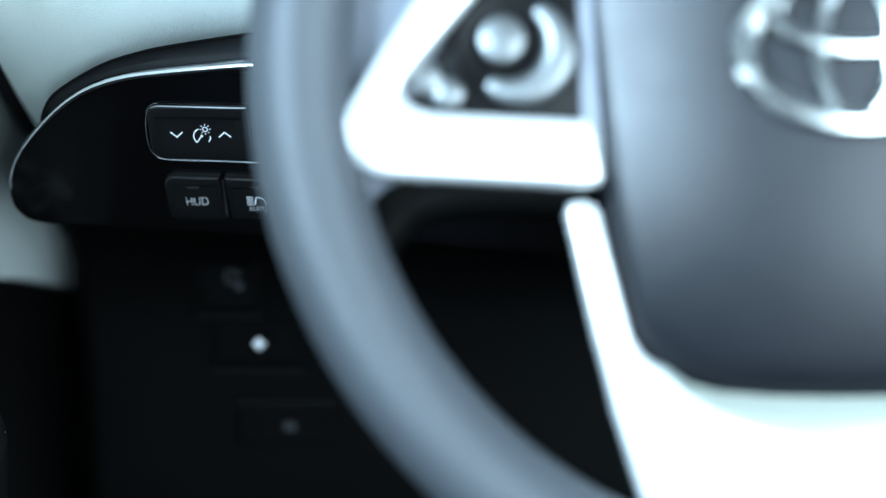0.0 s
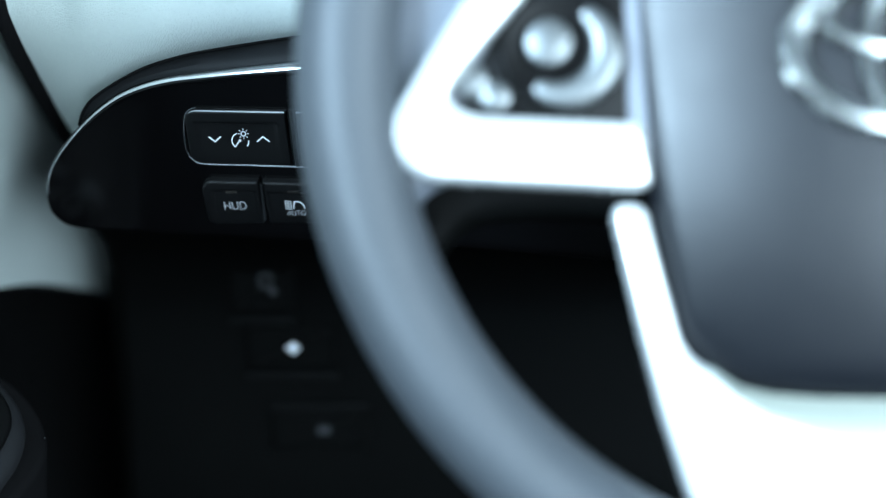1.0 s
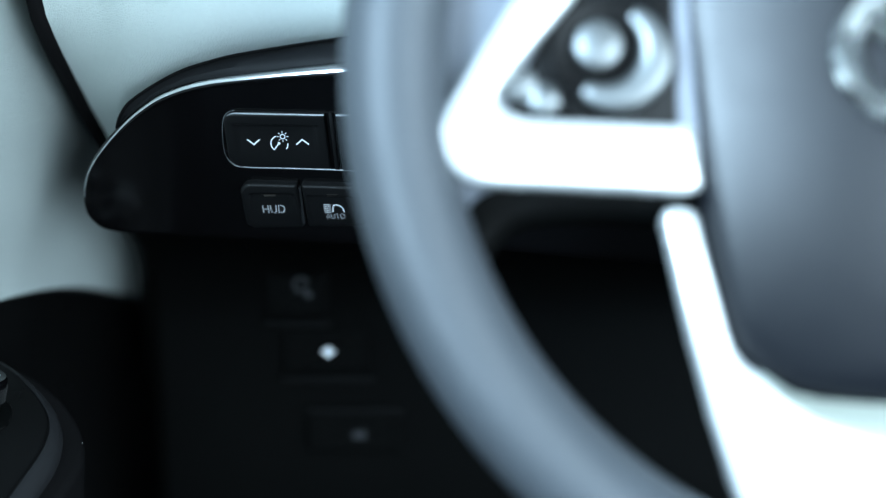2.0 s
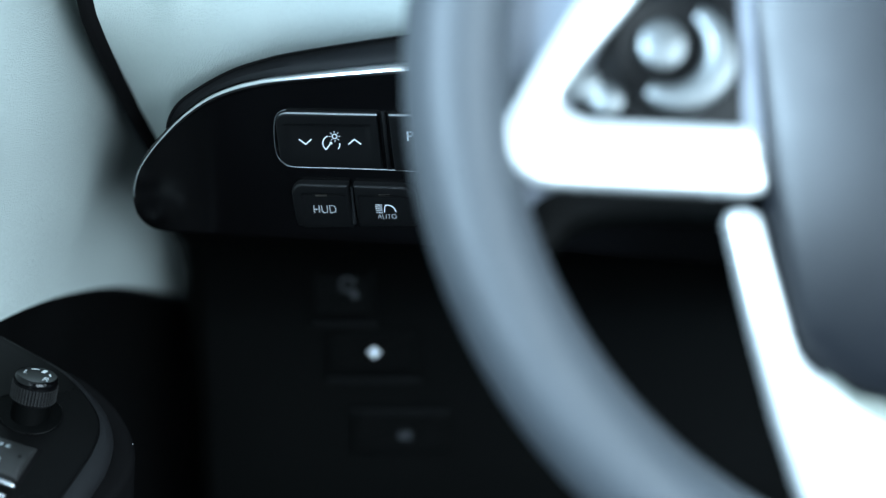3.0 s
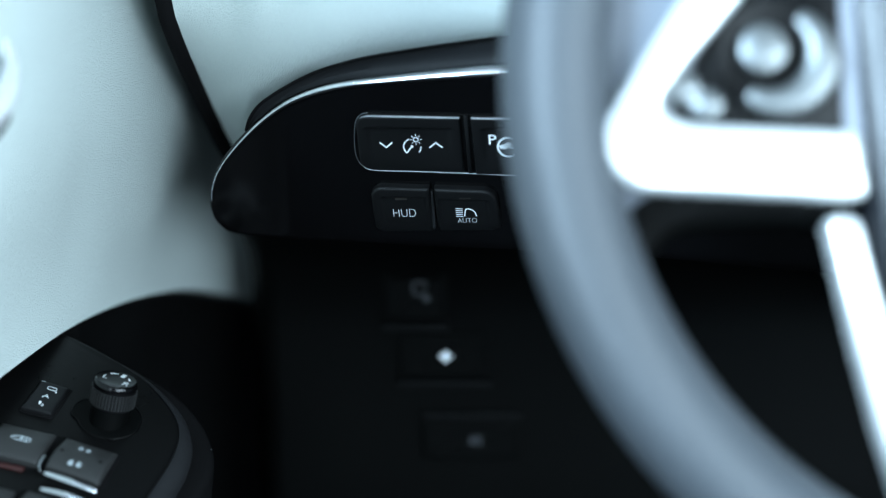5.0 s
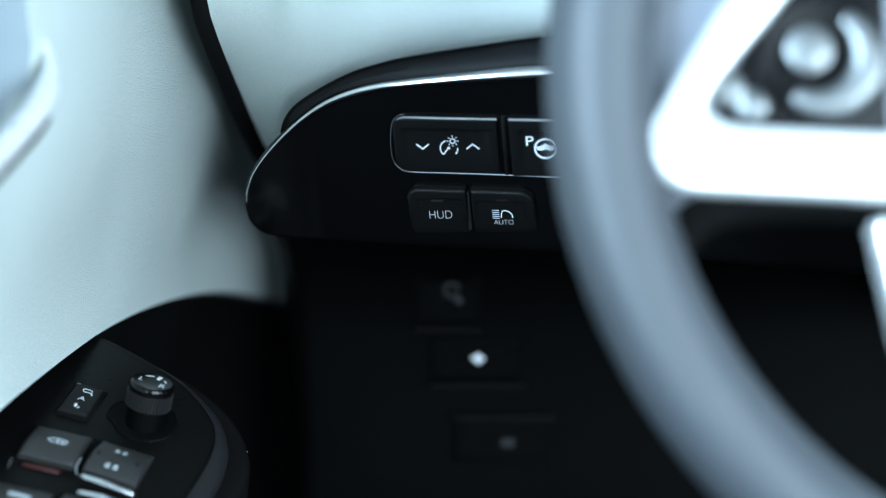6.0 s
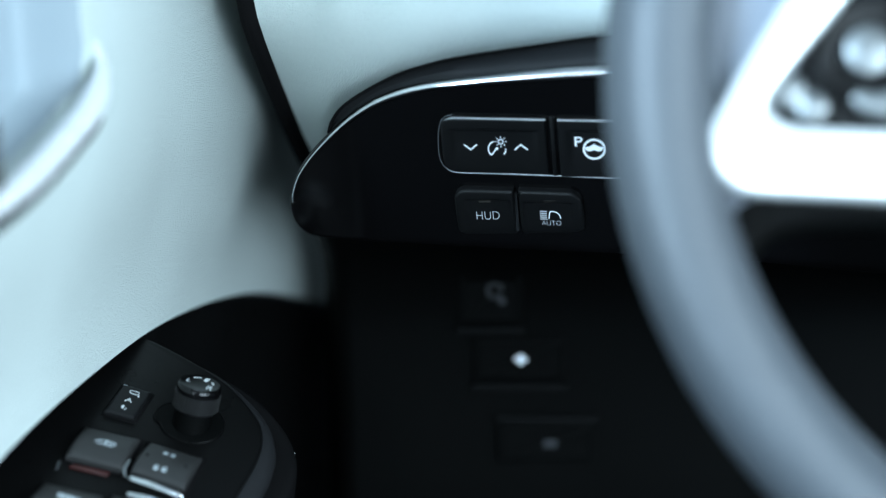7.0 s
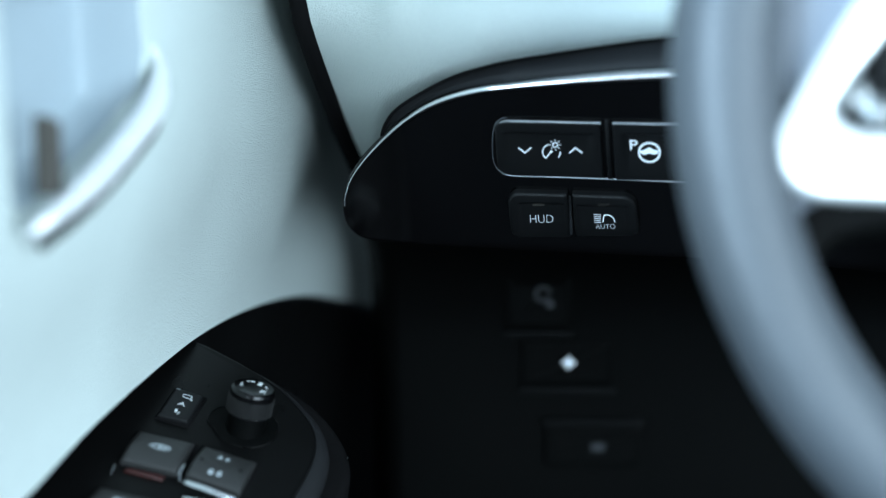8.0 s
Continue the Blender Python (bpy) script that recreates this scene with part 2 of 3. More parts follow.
# ---- axes of the car's parts, from the eye's first place ----
PANEL = axes((-0.09, 0.7215, 0.042), (1, -0.14, 0), (0, -0.55, 1))
ARM = axes((-0.2254, 0.7194, -0.0488), (0.948, -0.143, -0.283), (0.25, 0.66, 0.47))
DOOR = axes((-0.235, 0.72, -0.04), (0.3384, 0.94, 0.342), (0, -0.342, 0.94))
WHEEL = axes((0.1206, 0.588, 0.056), (1, 0, 0), (0, 0.06, 1))

# ---- the cabin round it all ----
carpet = part("floor", box(-0.55, -1.3, -0.36, 1.25, 1.35, 0.0), CARPET)
tagged(carpet, "black carpet floor of a car cabin", "floor", kind="structure")
room = part("floor_showroom", box(-1.9, -2.0, -0.40, 2.7, 2.3, -0.36), SHELF)
tagged(room, "dark grey showroom floor under the car", "floor", kind="structure")
for name, b in (("wall_west", (-1.95, -2.0, -0.4, -1.9, 2.3, 3.05)), ("wall_east", (2.7, -2.0, -0.4, 2.75, 2.3, 3.05)), ("wall_south", (-1.9, -2.05, -0.4, 2.7, -2.0, 3.05)), ("wall_rear", (-1.9, 2.3, -0.4, 2.7, 2.35, 3.05)), ("ceiling", (-1.9, -2.0, 3.05, 2.7, 2.3, 3.1))):
    w = part(name, box(*b), LINING)
    tagged(w, "plain light grey showroom " + ("ceiling" if name == "ceiling" else "wall"), "ceiling" if name == "ceiling" else "wall", kind="structure")
bulkhead = part("wall_front", box(-0.55, 1.30, 0.0, 1.25, 1.35, 0.85), CARPET)
tagged(bulkhead, "black carpeted bulkhead of the footwell", "wall", kind="structure")

# ---- dashboard ----
dashboard = thing("dashboard", RIG, "car dashboard with pale grey leather pad and glossy black switch panel", "dashboard")
top_line = np.array(smooth_line([(-80.2, -22.5), (-80.0, -20.0), (-79.2, -15.6), (-75.9, -8.2), (-68.5, 1), (-56.9, 11.9), (-45.8, 19.4), (-35, 23.7), (-24.6, 26), (-14.3, 27.1), (6, 28.5), (26, 29.5), (45, 30.2), (100, 32), (185, 33)], 10)) * MM
low_line = np.array(smooth_line([(-80.2, -22.5), (-80.1, -25.0), (-79.3, -29.4), (-76.5, -33.6), (-72.3, -36.0), (-60, -38), (-40, -39.5), (28, -43.5), (74, -46), (132, -52), (185, -56)], 10)) * MM
seam_line = np.array(smooth_line([(-63.6, 5.2), (-61.2, 11.4), (-56, 17.6), (-45.2, 24.4), (-34.4, 29.6), (-24, 32.8), (-13.7, 35.2), (6.6, 38.3), (26.6, 41.0), (40.4, 42.5), (100, 47.5), (185, 52.5)], 10)) * MM


FAR = [[1.2, 0.034]], [[1.2, -0.057]], [[1.2, 0.053]]
top_line, low_line, seam_line = (np.concatenate([line, far]) for line, far in zip((top_line, low_line, seam_line), FAR))


def on_panel(u, v, proud=0.0):
    """A point of the switch panel's face, whose outer end sweeps away from the driver."""
    p = PANEL @ Vector((u, v, proud))
    away = max(0.0, -0.045 - u)
    q = p + Vector((0, 1.0 * away * away, 0))
    return q * (1 + 0.35 * (q.y - p.y) / p.y)


ACROSS = [0.0, 0.010, 0.022, 0.035, 0.06, 0.12, 0.2, 0.3, 0.4, 0.5, 0.6, 0.7, 0.8, 0.88, 0.94, 0.965, 0.978, 0.990, 1.0]
EASE = {0: -0.0014, 1: -0.0006, 2: -0.0002, 16: -0.0002, 17: -0.0006, 18: -0.0014}
grid = []
for k in range(126):
    a = k / 120
    u = -0.0802 + 0.265 * (a * a * 0.985 + a * 0.015) + 0.19 * max(0, k - 120)
    hi = np.interp(u, top_line[:, 0], top_line[:, 1])
    lo = np.interp(u, low_line[:, 0], low_line[:, 1])
    row = [on_panel(u, hi, -0.003)]
    row += [on_panel(u, hi + (lo - hi) * f, EASE.get(j, 0.0)) for j, f in enumerate(ACROSS)]
    row += [on_panel(u, lo, -0.004)]
    grid.append(row)
panel = part("switch_panel", sheet(grid, (0, 0.006, 0.001)), PIANO, dashboard, "glossy piano-black switch panel", smooth=50)

# chrome strip along the panel's upper edge, thin at the outer end
path, thick = [], []
for k in range(8, len(top_line)):
    u, v = top_line[k]
    along = top_line[min(k + 1, len(top_line) - 1)] - top_line[k - 1]
    along = along / np.linalg.norm(along)
    wide = 0.00026 + 0.00240 * min(1.0, max(0.0, (u + 0.079) / 0.105)) ** 1.25
    path.append(on_panel(u - along[1] * (wide - 0.0012), v + along[0] * (wide - 0.0012), 0.0008))
    thick.append(wide)
part("chrome_strip", tube(path, thick, 16, 0.45, (0, -0.8, 0.58)), CHROME, dashboard, "bright chrome strip")

# charcoal shelf between the strip and the leather
rows = []
for u, v in seam_line:
    w = np.interp(u, top_line[:, 0], top_line[:, 1])
    a = on_panel(u, w - 0.001, -0.002)
    b = on_panel(u, v, -0.004)
    rows.append([a.lerp(b, s) + Vector((0, 0.003 * math.sin(math.pi * s), 0)) for s in (0, 0.25, 0.5, 0.75, 0.93)] + [b + Vector((0, 0.004, 0.0004))])
part("panel_shelf", sheet(rows, (0, 0.02, -0.002)), SHELF, dashboard, "charcoal soft plastic shelf")

# pale leather pad: rolls out over the seam, then climbs back towards the windscreen
seam_xyz = [on_panel(u, v, -0.004) for u, v in seam_line]
sx, sy, sz = ([p[k] for p in seam_xyz] for k in range(3))


def seam_at(x):
    """Height and depth of the seam at x, carried on straight past its outer end."""
    over = max(0.0, sx[0] - x)
    return np.interp(x, sx, sz) - 1.0 * over, np.interp(x, sx, sy) + 0.62 * over


# the pad's outer edge beside the door: it rolls back into the gap towards its foot
EDGE_Z = [-0.05, 0.03, 0.05, 0.06, 0.07, 0.08, 0.09, 0.11, 0.13, 0.22]
EDGE_X = [-0.135, -0.1605, -0.1672, -0.1703, -0.1730, -0.1757, -0.1783, -0.1816, -0.186, -0.205]
EDGE_Y = [0.95, 0.830, 0.790, 0.772, 0.755, 0.740, 0.728, 0.720, 0.719, 0.75]
ABOVE_H = [0, 0.010, 0.020, 0.035, 0.050, 0.070, 0.095, 0.120, 0.150]
ABOVE_Y = [0, 0.0008, 0.0028, 0.0075, 0.0145, 0.028, 0.060, 0.14, 0.38]


def pad_depth(x, h):
    """How far behind the seam the pad's face lies at the height h over it: a fat roll overhangs the seam, then the face climbs back."""
    tall = np.interp(x, [-0.165, -0.150, -0.135, -0.11, -0.065, 0.0], [0.045, 0.038, 0.027, 0.016, 0.0102, 0.0090])
    back = np.interp(x, [-0.165, -0.150, -0.115], [0.031, 0.023, 0.0])
    deep = 0.95 * tall
    if h <= 0:
        return back + 0.0035 - 2.2 * h
    if h < tall:
        return back + 0.0035 - (deep + 0.002) * math.sqrt(1 - (1 - h / tall) ** 2)
    return back + 0.0015 - deep + np.interp(h - tall, ABOVE_H, ABOVE_Y)


LEVELS = [-0.03, -0.012, -0.004, -0.0005] + [0.020 * (k / 16) ** 1.6 for k in range(17)] + [0.022, 0.0245, 0.028, 0.032, 0.037, 0.043, 0.05, 0.058, 0.067, 0.078, 0.09, 0.105, 0.125, 0.15, 0.165]
rows = []
for k in range(90):
    a = (k / 89) ** 2.4
    row = []
    for h in LEVELS:
        x_in = -0.16 + 1.25 * a
        z = seam_at(x_in)[0] + h
        edge = np.interp(z, EDGE_Z, EDGE_X)
        x = edge + (1.10 - edge) * a
        y = seam_at(x)[1] + pad_depth(x, z - seam_at(x)[0])
        at_edge = seam_at(edge)[1] + pad_depth(edge, z - seam_at(edge)[0])
        y += (np.interp(z, EDGE_Z, EDGE_Y) - at_edge) * max(0.0, 1 - (x - edge) / 0.060) ** 2.5
        row.append((x, y, z))
    rows.append(row)
pad_edge = list(rows[0])
part("leather_pad", sheet(rows, (0.002, 0.03, 0)), PALE, dashboard, "pale grey grained leather pad", smooth=60)

# a thin black rod paints the shade in the seam
part("seam_shade", tube([on_panel(u, v - 0.0002, -0.0028) for u, v in seam_line[3:]], 0.0006, 8), RUBBER, dashboard, "black rod painting the shaded gap under the leather roll")

# lower dash panel, set back under the switch panel
rows = []
for x in [-0.165, -0.163, -0.160, -0.155, -0.15, -0.12, -0.05, 0.05, 0.15, 0.3, 0.6, 0.9, 1.1]:
    back = 0.03 * max(0.0, 1 - (x + 0.1650) / 0.012) ** 2
    rows.append([(x, y + back, z) for y, z in ((0.745, 0.020), (0.785, 0.012), (0.812, 0.004), (0.826, -0.006), (0.834, -0.03), (0.842, -0.06), (0.850, -0.09), (0.862, -0.13), (0.89, -0.17), (0.95, -0.20), (1.15, -0.20))])
part("lower_panel", sheet(rows, (0, 0.05, 0.004)), MATTE, dashboard, "black grained lower dash panel", smooth=60)
seal = part("door_seal", tube([(x - 0.0026, y + 0.005, z) for x, y, z in pad_edge if z > 0.015], 0.0044, 14), RUBBER)
seal.matrix_basis = RIG
tagged(seal, "black rubber seal between dashboard and door", "seal")

# marks and slots on the lower panel
LOWER = axes((-0.08, 0.8375, -0.042), (1, 0, 0), (0, -0.26, 1))


def lower_button(name, label, x0, y0, x1, y1, marks, ledge_at):
    b = thing(name, RIG @ LOWER, label, "button", "buttons under the switch panel")
    part("keycap", slab(rounded(x0, y0, x1, y1, 0.002), -0.004, 0.0025, 0.0008, dish=0.0006, rim=0.001), MATTE, b)
    part("ledge", slab(rounded(x0 - 0.001, ledge_at, x1 + 0.001, ledge_at + 0.0028, 0.0012), -0.004, 0.0042, 0.001), LEDGE, b)
    for bm, mat, what in marks:
        part("marking", bm, mat, b, what)
    return b


lower_button("blank_switch", "black switch with a dull grey pictogram on the lower dash", -0.0262, 0.016, 0.0008, 0.042, [(merge(stroke(arc(-0.0110, 0.0315, 0.003, 0, 330), 0.0012, 0.0022), dot(-0.0080, 0.0270, 0.0018, 0.0022)), DIM, "dull grey ring pictogram")], 0.0128)
lower_button("bright_switch", "black switch with a round white mark on the lower dash", -0.020, -0.009, 0.019, 0.011, [(merge(dot(0.0, 0.0012, 0.0017, 0.0023), stroke([(-0.0027, 0.0014), (0.0027, 0.0012)], 0.0013, 0.0022), stroke([(0.0001, 0.0036), (-0.0001, -0.0012)], 0.0013, 0.00215)), GLOW, "round backlit white mark")], -0.0122)
lower_button("slot_switch", "black switch with a faint mark on the lower dash", -0.010, -0.046, 0.032, -0.0275, [(bar(0.010, -0.0385, 0.0155, -0.035, 0.0022), DIM, "faint grey mark")], -0.0268)

# ---- switches in the glossy panel ----
BEZEL_LINE = mm([(-15.8, 14.4), (-18.0, 13.9), (-19.8, 12.4), (-20.9, 9.8), (-21.7, 4.7), (-21.9, -1.4), (-21.3, -4.6), (-19.7, -7.0), (-15.5, -8.8), (1.8, -9.6), (20.3, -10.5), (45.5, -11.9), (104, -14.6)])
bezel = part("switch_bezel", slab(BEZEL_LINE + mm([(104, 10.6), (45, 12.2)]), -0.004, 0.0003, 0.0002), PIANO, dashboard, "silver-edged black frame round the upper switches", m=PANEL)
edge_path = smooth_line(BEZEL_LINE, 6)
edge_wide = [0.00008 + 0.00020 * min(1.0, max(0.0, (k - 38) / 16)) for k in range(len(edge_path))]
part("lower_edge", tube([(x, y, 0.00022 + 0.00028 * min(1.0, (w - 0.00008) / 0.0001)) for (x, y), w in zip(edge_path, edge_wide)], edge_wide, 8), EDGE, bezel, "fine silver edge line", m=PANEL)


def keycap(corners, radii, low, high, bevel, scoop, inset, fall):
    """A key with rounded corners and a face scooped from its upper lip, fading out downwards. Corners and radii: upper left,
    upper right, lower right, lower left, in mm; inset: the lip's width at left, right and top; fall: how far the face curls back towards its foot. Returns it and its height at a place."""
    tl, tr, br, bl = (np.array(c, float) for c in corners)
    wide, tall = (np.linalg.norm(tr - tl) + np.linalg.norm(br - bl)) / 2, (np.linalg.norm(tl - bl) + np.linalg.norm(tr - br)) / 2

    def step(x):
        x = min(1.0, max(0.0, x))
        return x * x * (3 - 2 * x)

    def height(x, y):
        e = min(x, wide - x, y, tall - y)
        z = high - (bevel * (1 - math.sqrt(max(0.0, 1 - (1 - e / bevel) ** 2))) if e < bevel else 0.0)
        t = step((tall - inset[2] - y) / 0.8) * step((x - inset[0]) / 1.2) * step((wide - inset[1] - x) / 1.2) * step(y / (0.75 * tall))
        return z - scoop * t - fall * max(0.0, 1 - y / tall) ** 2

    def spread(length):
        ends = [0, 0.15 * bevel, 0.4 * bevel, 0.7 * bevel, bevel]
        inner = [bevel + (length - 2 * bevel) * k / 36 for k in range(1, 36)]
        return ends + inner + [length - d for d in reversed(ends)]

    rows = []
    for x in spread(wide):
        row = []
        for y in spread(tall):
            px, py = x, y
            for cx, cy, r in ((radii[0], tall - radii[0], radii[0]), (wide - radii[1], tall - radii[1], radii[1]), (wide - radii[2], radii[2], radii[2]), (radii[3], radii[3], radii[3])):
                vx, vy = x - cx, y - cy
                if r and vx * (cx - wide / 2) > 0 and vy * (cy - tall / 2) > 0:
                    k = max(abs(vx), abs(vy)) / math.hypot(vx, vy)
                    px, py = cx + vx * k, cy + vy * k
            a, b = px / wide, py / tall
            q = (bl * (1 - a) + br * a) * (1 - b) + (tl * (1 - a) + tr * a) * b
            row.append((q[0] * MM, q[1] * MM, height(x, y) * MM))
        rows.append(row)
    left, foot = (tl[0] + bl[0]) / 2, (bl[1] + br[1]) / 2
    return sheet(rows, (0, 0, (low - high) * MM)), lambda u, v: height(u / MM - left, v / MM - foot) * MM


def rocker(name, label, corners, radii, high, scoop, inset, marks, fall=0.0, bevel=0.8):
    s = thing(name, RIG @ PANEL, label, "switch", "switches in the black panel")
    bm, height = keycap(corners, radii, -3.0, high, bevel, scoop, inset, fall)
    part("keycap", bm, KEY, s)
    for what, bm, mat in marks:
        for v in bm.verts:
            v.co.z += height(v.co.x, v.co.y) + 0.00018
        part(what, bm, mat, s)
    return s


chevron_down = stroke(mm([(-12.2, 2.8), (-9.85, 0.8), (-7.5, 2.8)]), 0.0005)
chevron_up = stroke(mm([(6.2, 0.5), (8.6, 2.5), (11.0, 0.5)]), 0.0005)
dial = merge(stroke(mm(arc(-0.2, 0.9, 3.2, 108, 228)), 0.00045), stroke(mm(arc(-0.2, 0.9, 3.2, 318, 362)), 0.00045), stroke(mm([(-2.3, -1.4), (-0.4, 1.1)]), 0.00045), dot(-0.0003, 0.0011, 0.00055, 0), stroke(mm(arc(1.3, 3.8, 0.9, 0, 360, 16)[:-1]), 0.00038, closed=True), *[stroke(mm([(1.3 + 1.45 * math.cos(q), 3.8 + 1.45 * math.sin(q)), (1.3 + 2.15 * math.cos(q), 3.8 + 2.15 * math.sin(q))]), 0.00028) for q in (2 * math.pi * k / 8 for k in range(8))])
rocker("dimmer_switch", "black rocker switch with white arrows and dial-brightness symbol", [(-20.3, 13.9), (18.2, 12.7), (18.3, -10.0), (-20.3, -8.6)], [4.2, 0.6, 0.6, 5.0], 2.2, 1.1, (3.4, 3.4, 4.2), [("down_arrow", chevron_down, GLOW), ("dial_symbol", dial, GLOW), ("up_arrow", chevron_up, GLOW)], 1.2)
# grey rods along the key tops paint their lit upper edges
part("top_edge_glint", tube([(x * MM, y * MM, 0.0019) for x, y in ((-18.6, 12.9), (-17.4, 13.6), (-15.6, 13.9), (0, 13.3), (18.0, 12.6))], [0.0001, 0.00025, 0.00034, 0.00034, 0.00034], 8), EDGE, bezel, "grey rod painting the lit key edge", m=PANEL)
part("divider", slab(mm([(19.6, 13.3), (21.1, 13.2), (21.3, -10.3), (19.8, -10.2)]), -0.002, 0.0014, 0.0004), KEY, bezel, m=PANEL)
wheel_icon = merge(stroke(mm(arc(35.1, 0.4, 3.75, 0, 360, 28)[:-1]), 0.00072, closed=True), slab(mm([(31.7, 1.1), (33.4, 1.4), (35.1, 2.4), (36.8, 1.4), (38.5, 1.1), (37.9, -0.2), (36.5, -0.4), (35.1, 0.1), (33.7, -0.4), (32.3, -0.2)]), -0.0001, 0.0))
rocker("park_assist_switch", "black switch with white letter and steering wheel symbol", [(22.3, 12.5), (62, 11.4), (62, -12.3), (22.5, -10.9)], [0.6, 0.6, 0.6, 0.6], 2.2, 1.1, (3.4, 3.4, 4.2), [("letter", lettering("P", 0.0282, 0.0016, 0.0038, 0.0028, 0, 0.005), GLOW), ("wheel_symbol", wheel_icon, GLOW)], 1.2)
part("top_edge_glint", tube([(x * MM, y * MM, 0.0019) for x, y in ((22.4, 12.45), (40, 11.85), (61.5, 11.3))], 0.00034, 8), EDGE, bezel, "grey rod painting the lit key edge", m=PANEL)
rocker("hud_switch", "black push switch lettered HUD in white", [(-17.2, -14.2), (5.0, -15.2), (5.4, -35.3), (-17.2, -35.6)], [4.6, 0.4, 0.4, 3.4], 3.6, 0.8, (3.4, 1.2, 4.0), [("lettering", lettering("HUD", -0.0095, -0.0276, 0.0034, 0.0085, 0), GLOW), ("indicator", bar(-0.0082, -0.0202, -0.0038, -0.0190, 0), LAMP)], 3.7, 1.3)
beam = merge(*[stroke(mm([(14.1, -24.1 - 0.86 * k), (16.7, -24.25 - 0.86 * k)]), 0.00022) for k in range(5)], stroke(mm([(17.3, -27.5), (17.6, -25.4), (18.0, -24.4), (19.0, -24.25), (20.3, -24.7), (21.3, -25.8), (21.7, -27.5)]), 0.00036))
rocker("high_beam_switch", "black push switch lettered AUTO under a headlamp symbol", [(6.6, -15.2), (29.8, -16.3), (30.8, -35.0), (6.6, -35.3)], [0.4, 5.0, 3.6, 0.4], 3.6, 0.8, (1.2, 3.2, 4.0), [("lettering", lettering("AUTO", 0.0145, -0.0305, 0.0021, 0.0072, 0), GLOW), ("headlamp_symbol", beam, GLOW), ("indicator", bar(0.0160, -0.0203, 0.0202, -0.0191, 0), LAMP)], 3.7, 1.3)
part("lower_divider", slab(rounded(0.0048, -0.0330, 0.0060, -0.0172, 0.0005, 3), -0.002, 0.0016, 0.0003), SHELF, bezel, m=PANEL)

# ---- steering wheel ----
wheel = thing("steering_wheel", RIG @ WHEEL, "dark grey leather steering wheel with white gloss spoke trim", "steering wheel")
R, r = 0.1645, 0.0162
part("rim", tube([(R * math.cos(a), R * math.sin(a), 0.002) for a in (2 * math.pi * k / 120 for k in range(120))], r, 28, 1.0, (0, 0, 1), closed=True), RIM, wheel, "grained dark leather rim", smooth=80)


def both_sides(name, make, mat, label=""):
    part(name, make(1), mat, wheel, label)
    part(name, make(-1), mat, wheel, label)


def mirrored(points, side):
    return [(x * side, y) for x, y in points]


def spoke_body(side):
    pts = smooth_line(mm([(-160, 34), (-146, 44), (-110, 52), (-70, 56), (-66, 0), (-70, -34), (-110, -34), (-134, -34), (-147, -43), (-158, -42)]), 5, closed=True)
    return slab(mirrored(pts, side), -0.026, -0.005, 0.009, 6)


both_sides("spoke", spoke_body, SPOKE, "grey spoke body")


# black plate added behind the spoke to paint the shade below its trim
def spoke_shade(side):
    pts = smooth_line(mm([(-150, 0), (-110, 20), (-60, 20), (-60, -20), (-68, -43), (-100, -43), (-126, -46), (-139, -59), (-152, -55)]), 5, closed=True)
    return slab(mirrored(pts, side), -0.045, -0.020, 0.008, 5)


both_sides("spoke_shade", spoke_shade, MATTE, "black plastic plate painting the shade under the spoke trim")


def raised(outline, low, high, bevel, lean):
    """A trim plate that leans with the dish of the wheel: lean metres of depth for each metre towards the hub."""
    bm = slab(outline, low, high, bevel, 4)
    for v in bm.verts:
        v.co.z -= lean * (0.15 - abs(v.co.x))
    return bm


def upper_trim(side):
    outer = smooth_line(mm([(-84, 66), (-108, 47), (-129, 20.1), (-148.5, -12.5), (-151.2, -21.3), (-148.2, -28.6), (-142, -33.3), (-135, -34.7)]), 6)
    inner = smooth_line(mm([(-124, -14.6), (-130.6, -12.0), (-132.2, -5.4), (-114.4, 16.6), (-98, 36), (-78, 52)]), 6)
    low = mm([(-110, -35.6), (-76, -36.8), (-72.2, -36.0), (-71, -33.5), (-73.6, -17), (-75, -16.4), (-78, -15.9), (-100, -15.3)])
    return raised(mirrored([tuple(p) for p in outer] + low + [tuple(p) for p in inner], side), -0.006, 0.0105, 0.003, 0.16)


both_sides("spoke_trim", upper_trim, WHITE, "white gloss boomerang trim")


def lower_trim():
    left = mm([(-82.6, -44), (-81.3, -41), (-77, -40.4), (-73.2, -41.5), (-71.6, -44), (-69.0, -56), (-62.2, -82.3), (-58.8, -87.8), (-46, -97.4), (-36.5, -99.9), (-20.6, -101.3), (0, -101.7)])
    low = mm([(0, -152), (-30, -150), (-52, -147), (-59.5, -134), (-68.3, -105), (-75.4, -76.9)])
    pts = left + [(-x, y) for x, y in reversed(left[:-1])] + [(-x, y) for x, y in reversed(low[1:])] + low
    bm = slab(pts, -0.024, -0.0075, 0.003, 4)
    bmesh.ops.triangulate(bm, faces=[f for f in bm.faces if len(f.verts) > 4])
    return bm


low_trim = part("lower_trim", lower_trim(), WHITE, wheel, "white gloss lower spoke trim")
# where it meets the horn pad the trim's shading is painted satin grey, on a rising lip that tapers out to both sides
rows = []
for x in np.linspace(-0.054, 0.054, 55):
    top = np.interp(abs(x), [0, 0.0206, 0.0365, 0.046, 0.0588], [-0.1012, -0.1008, -0.0994, -0.0969, -0.0873])
    wide = 0.0005 + 0.0135 * (1 - (abs(x) / 0.054) ** 1.6)
    rows.append([(x, top - wide * k / 10, -0.0073 + 0.0042 * (1 - k / 10) ** 2) for k in range(11)])
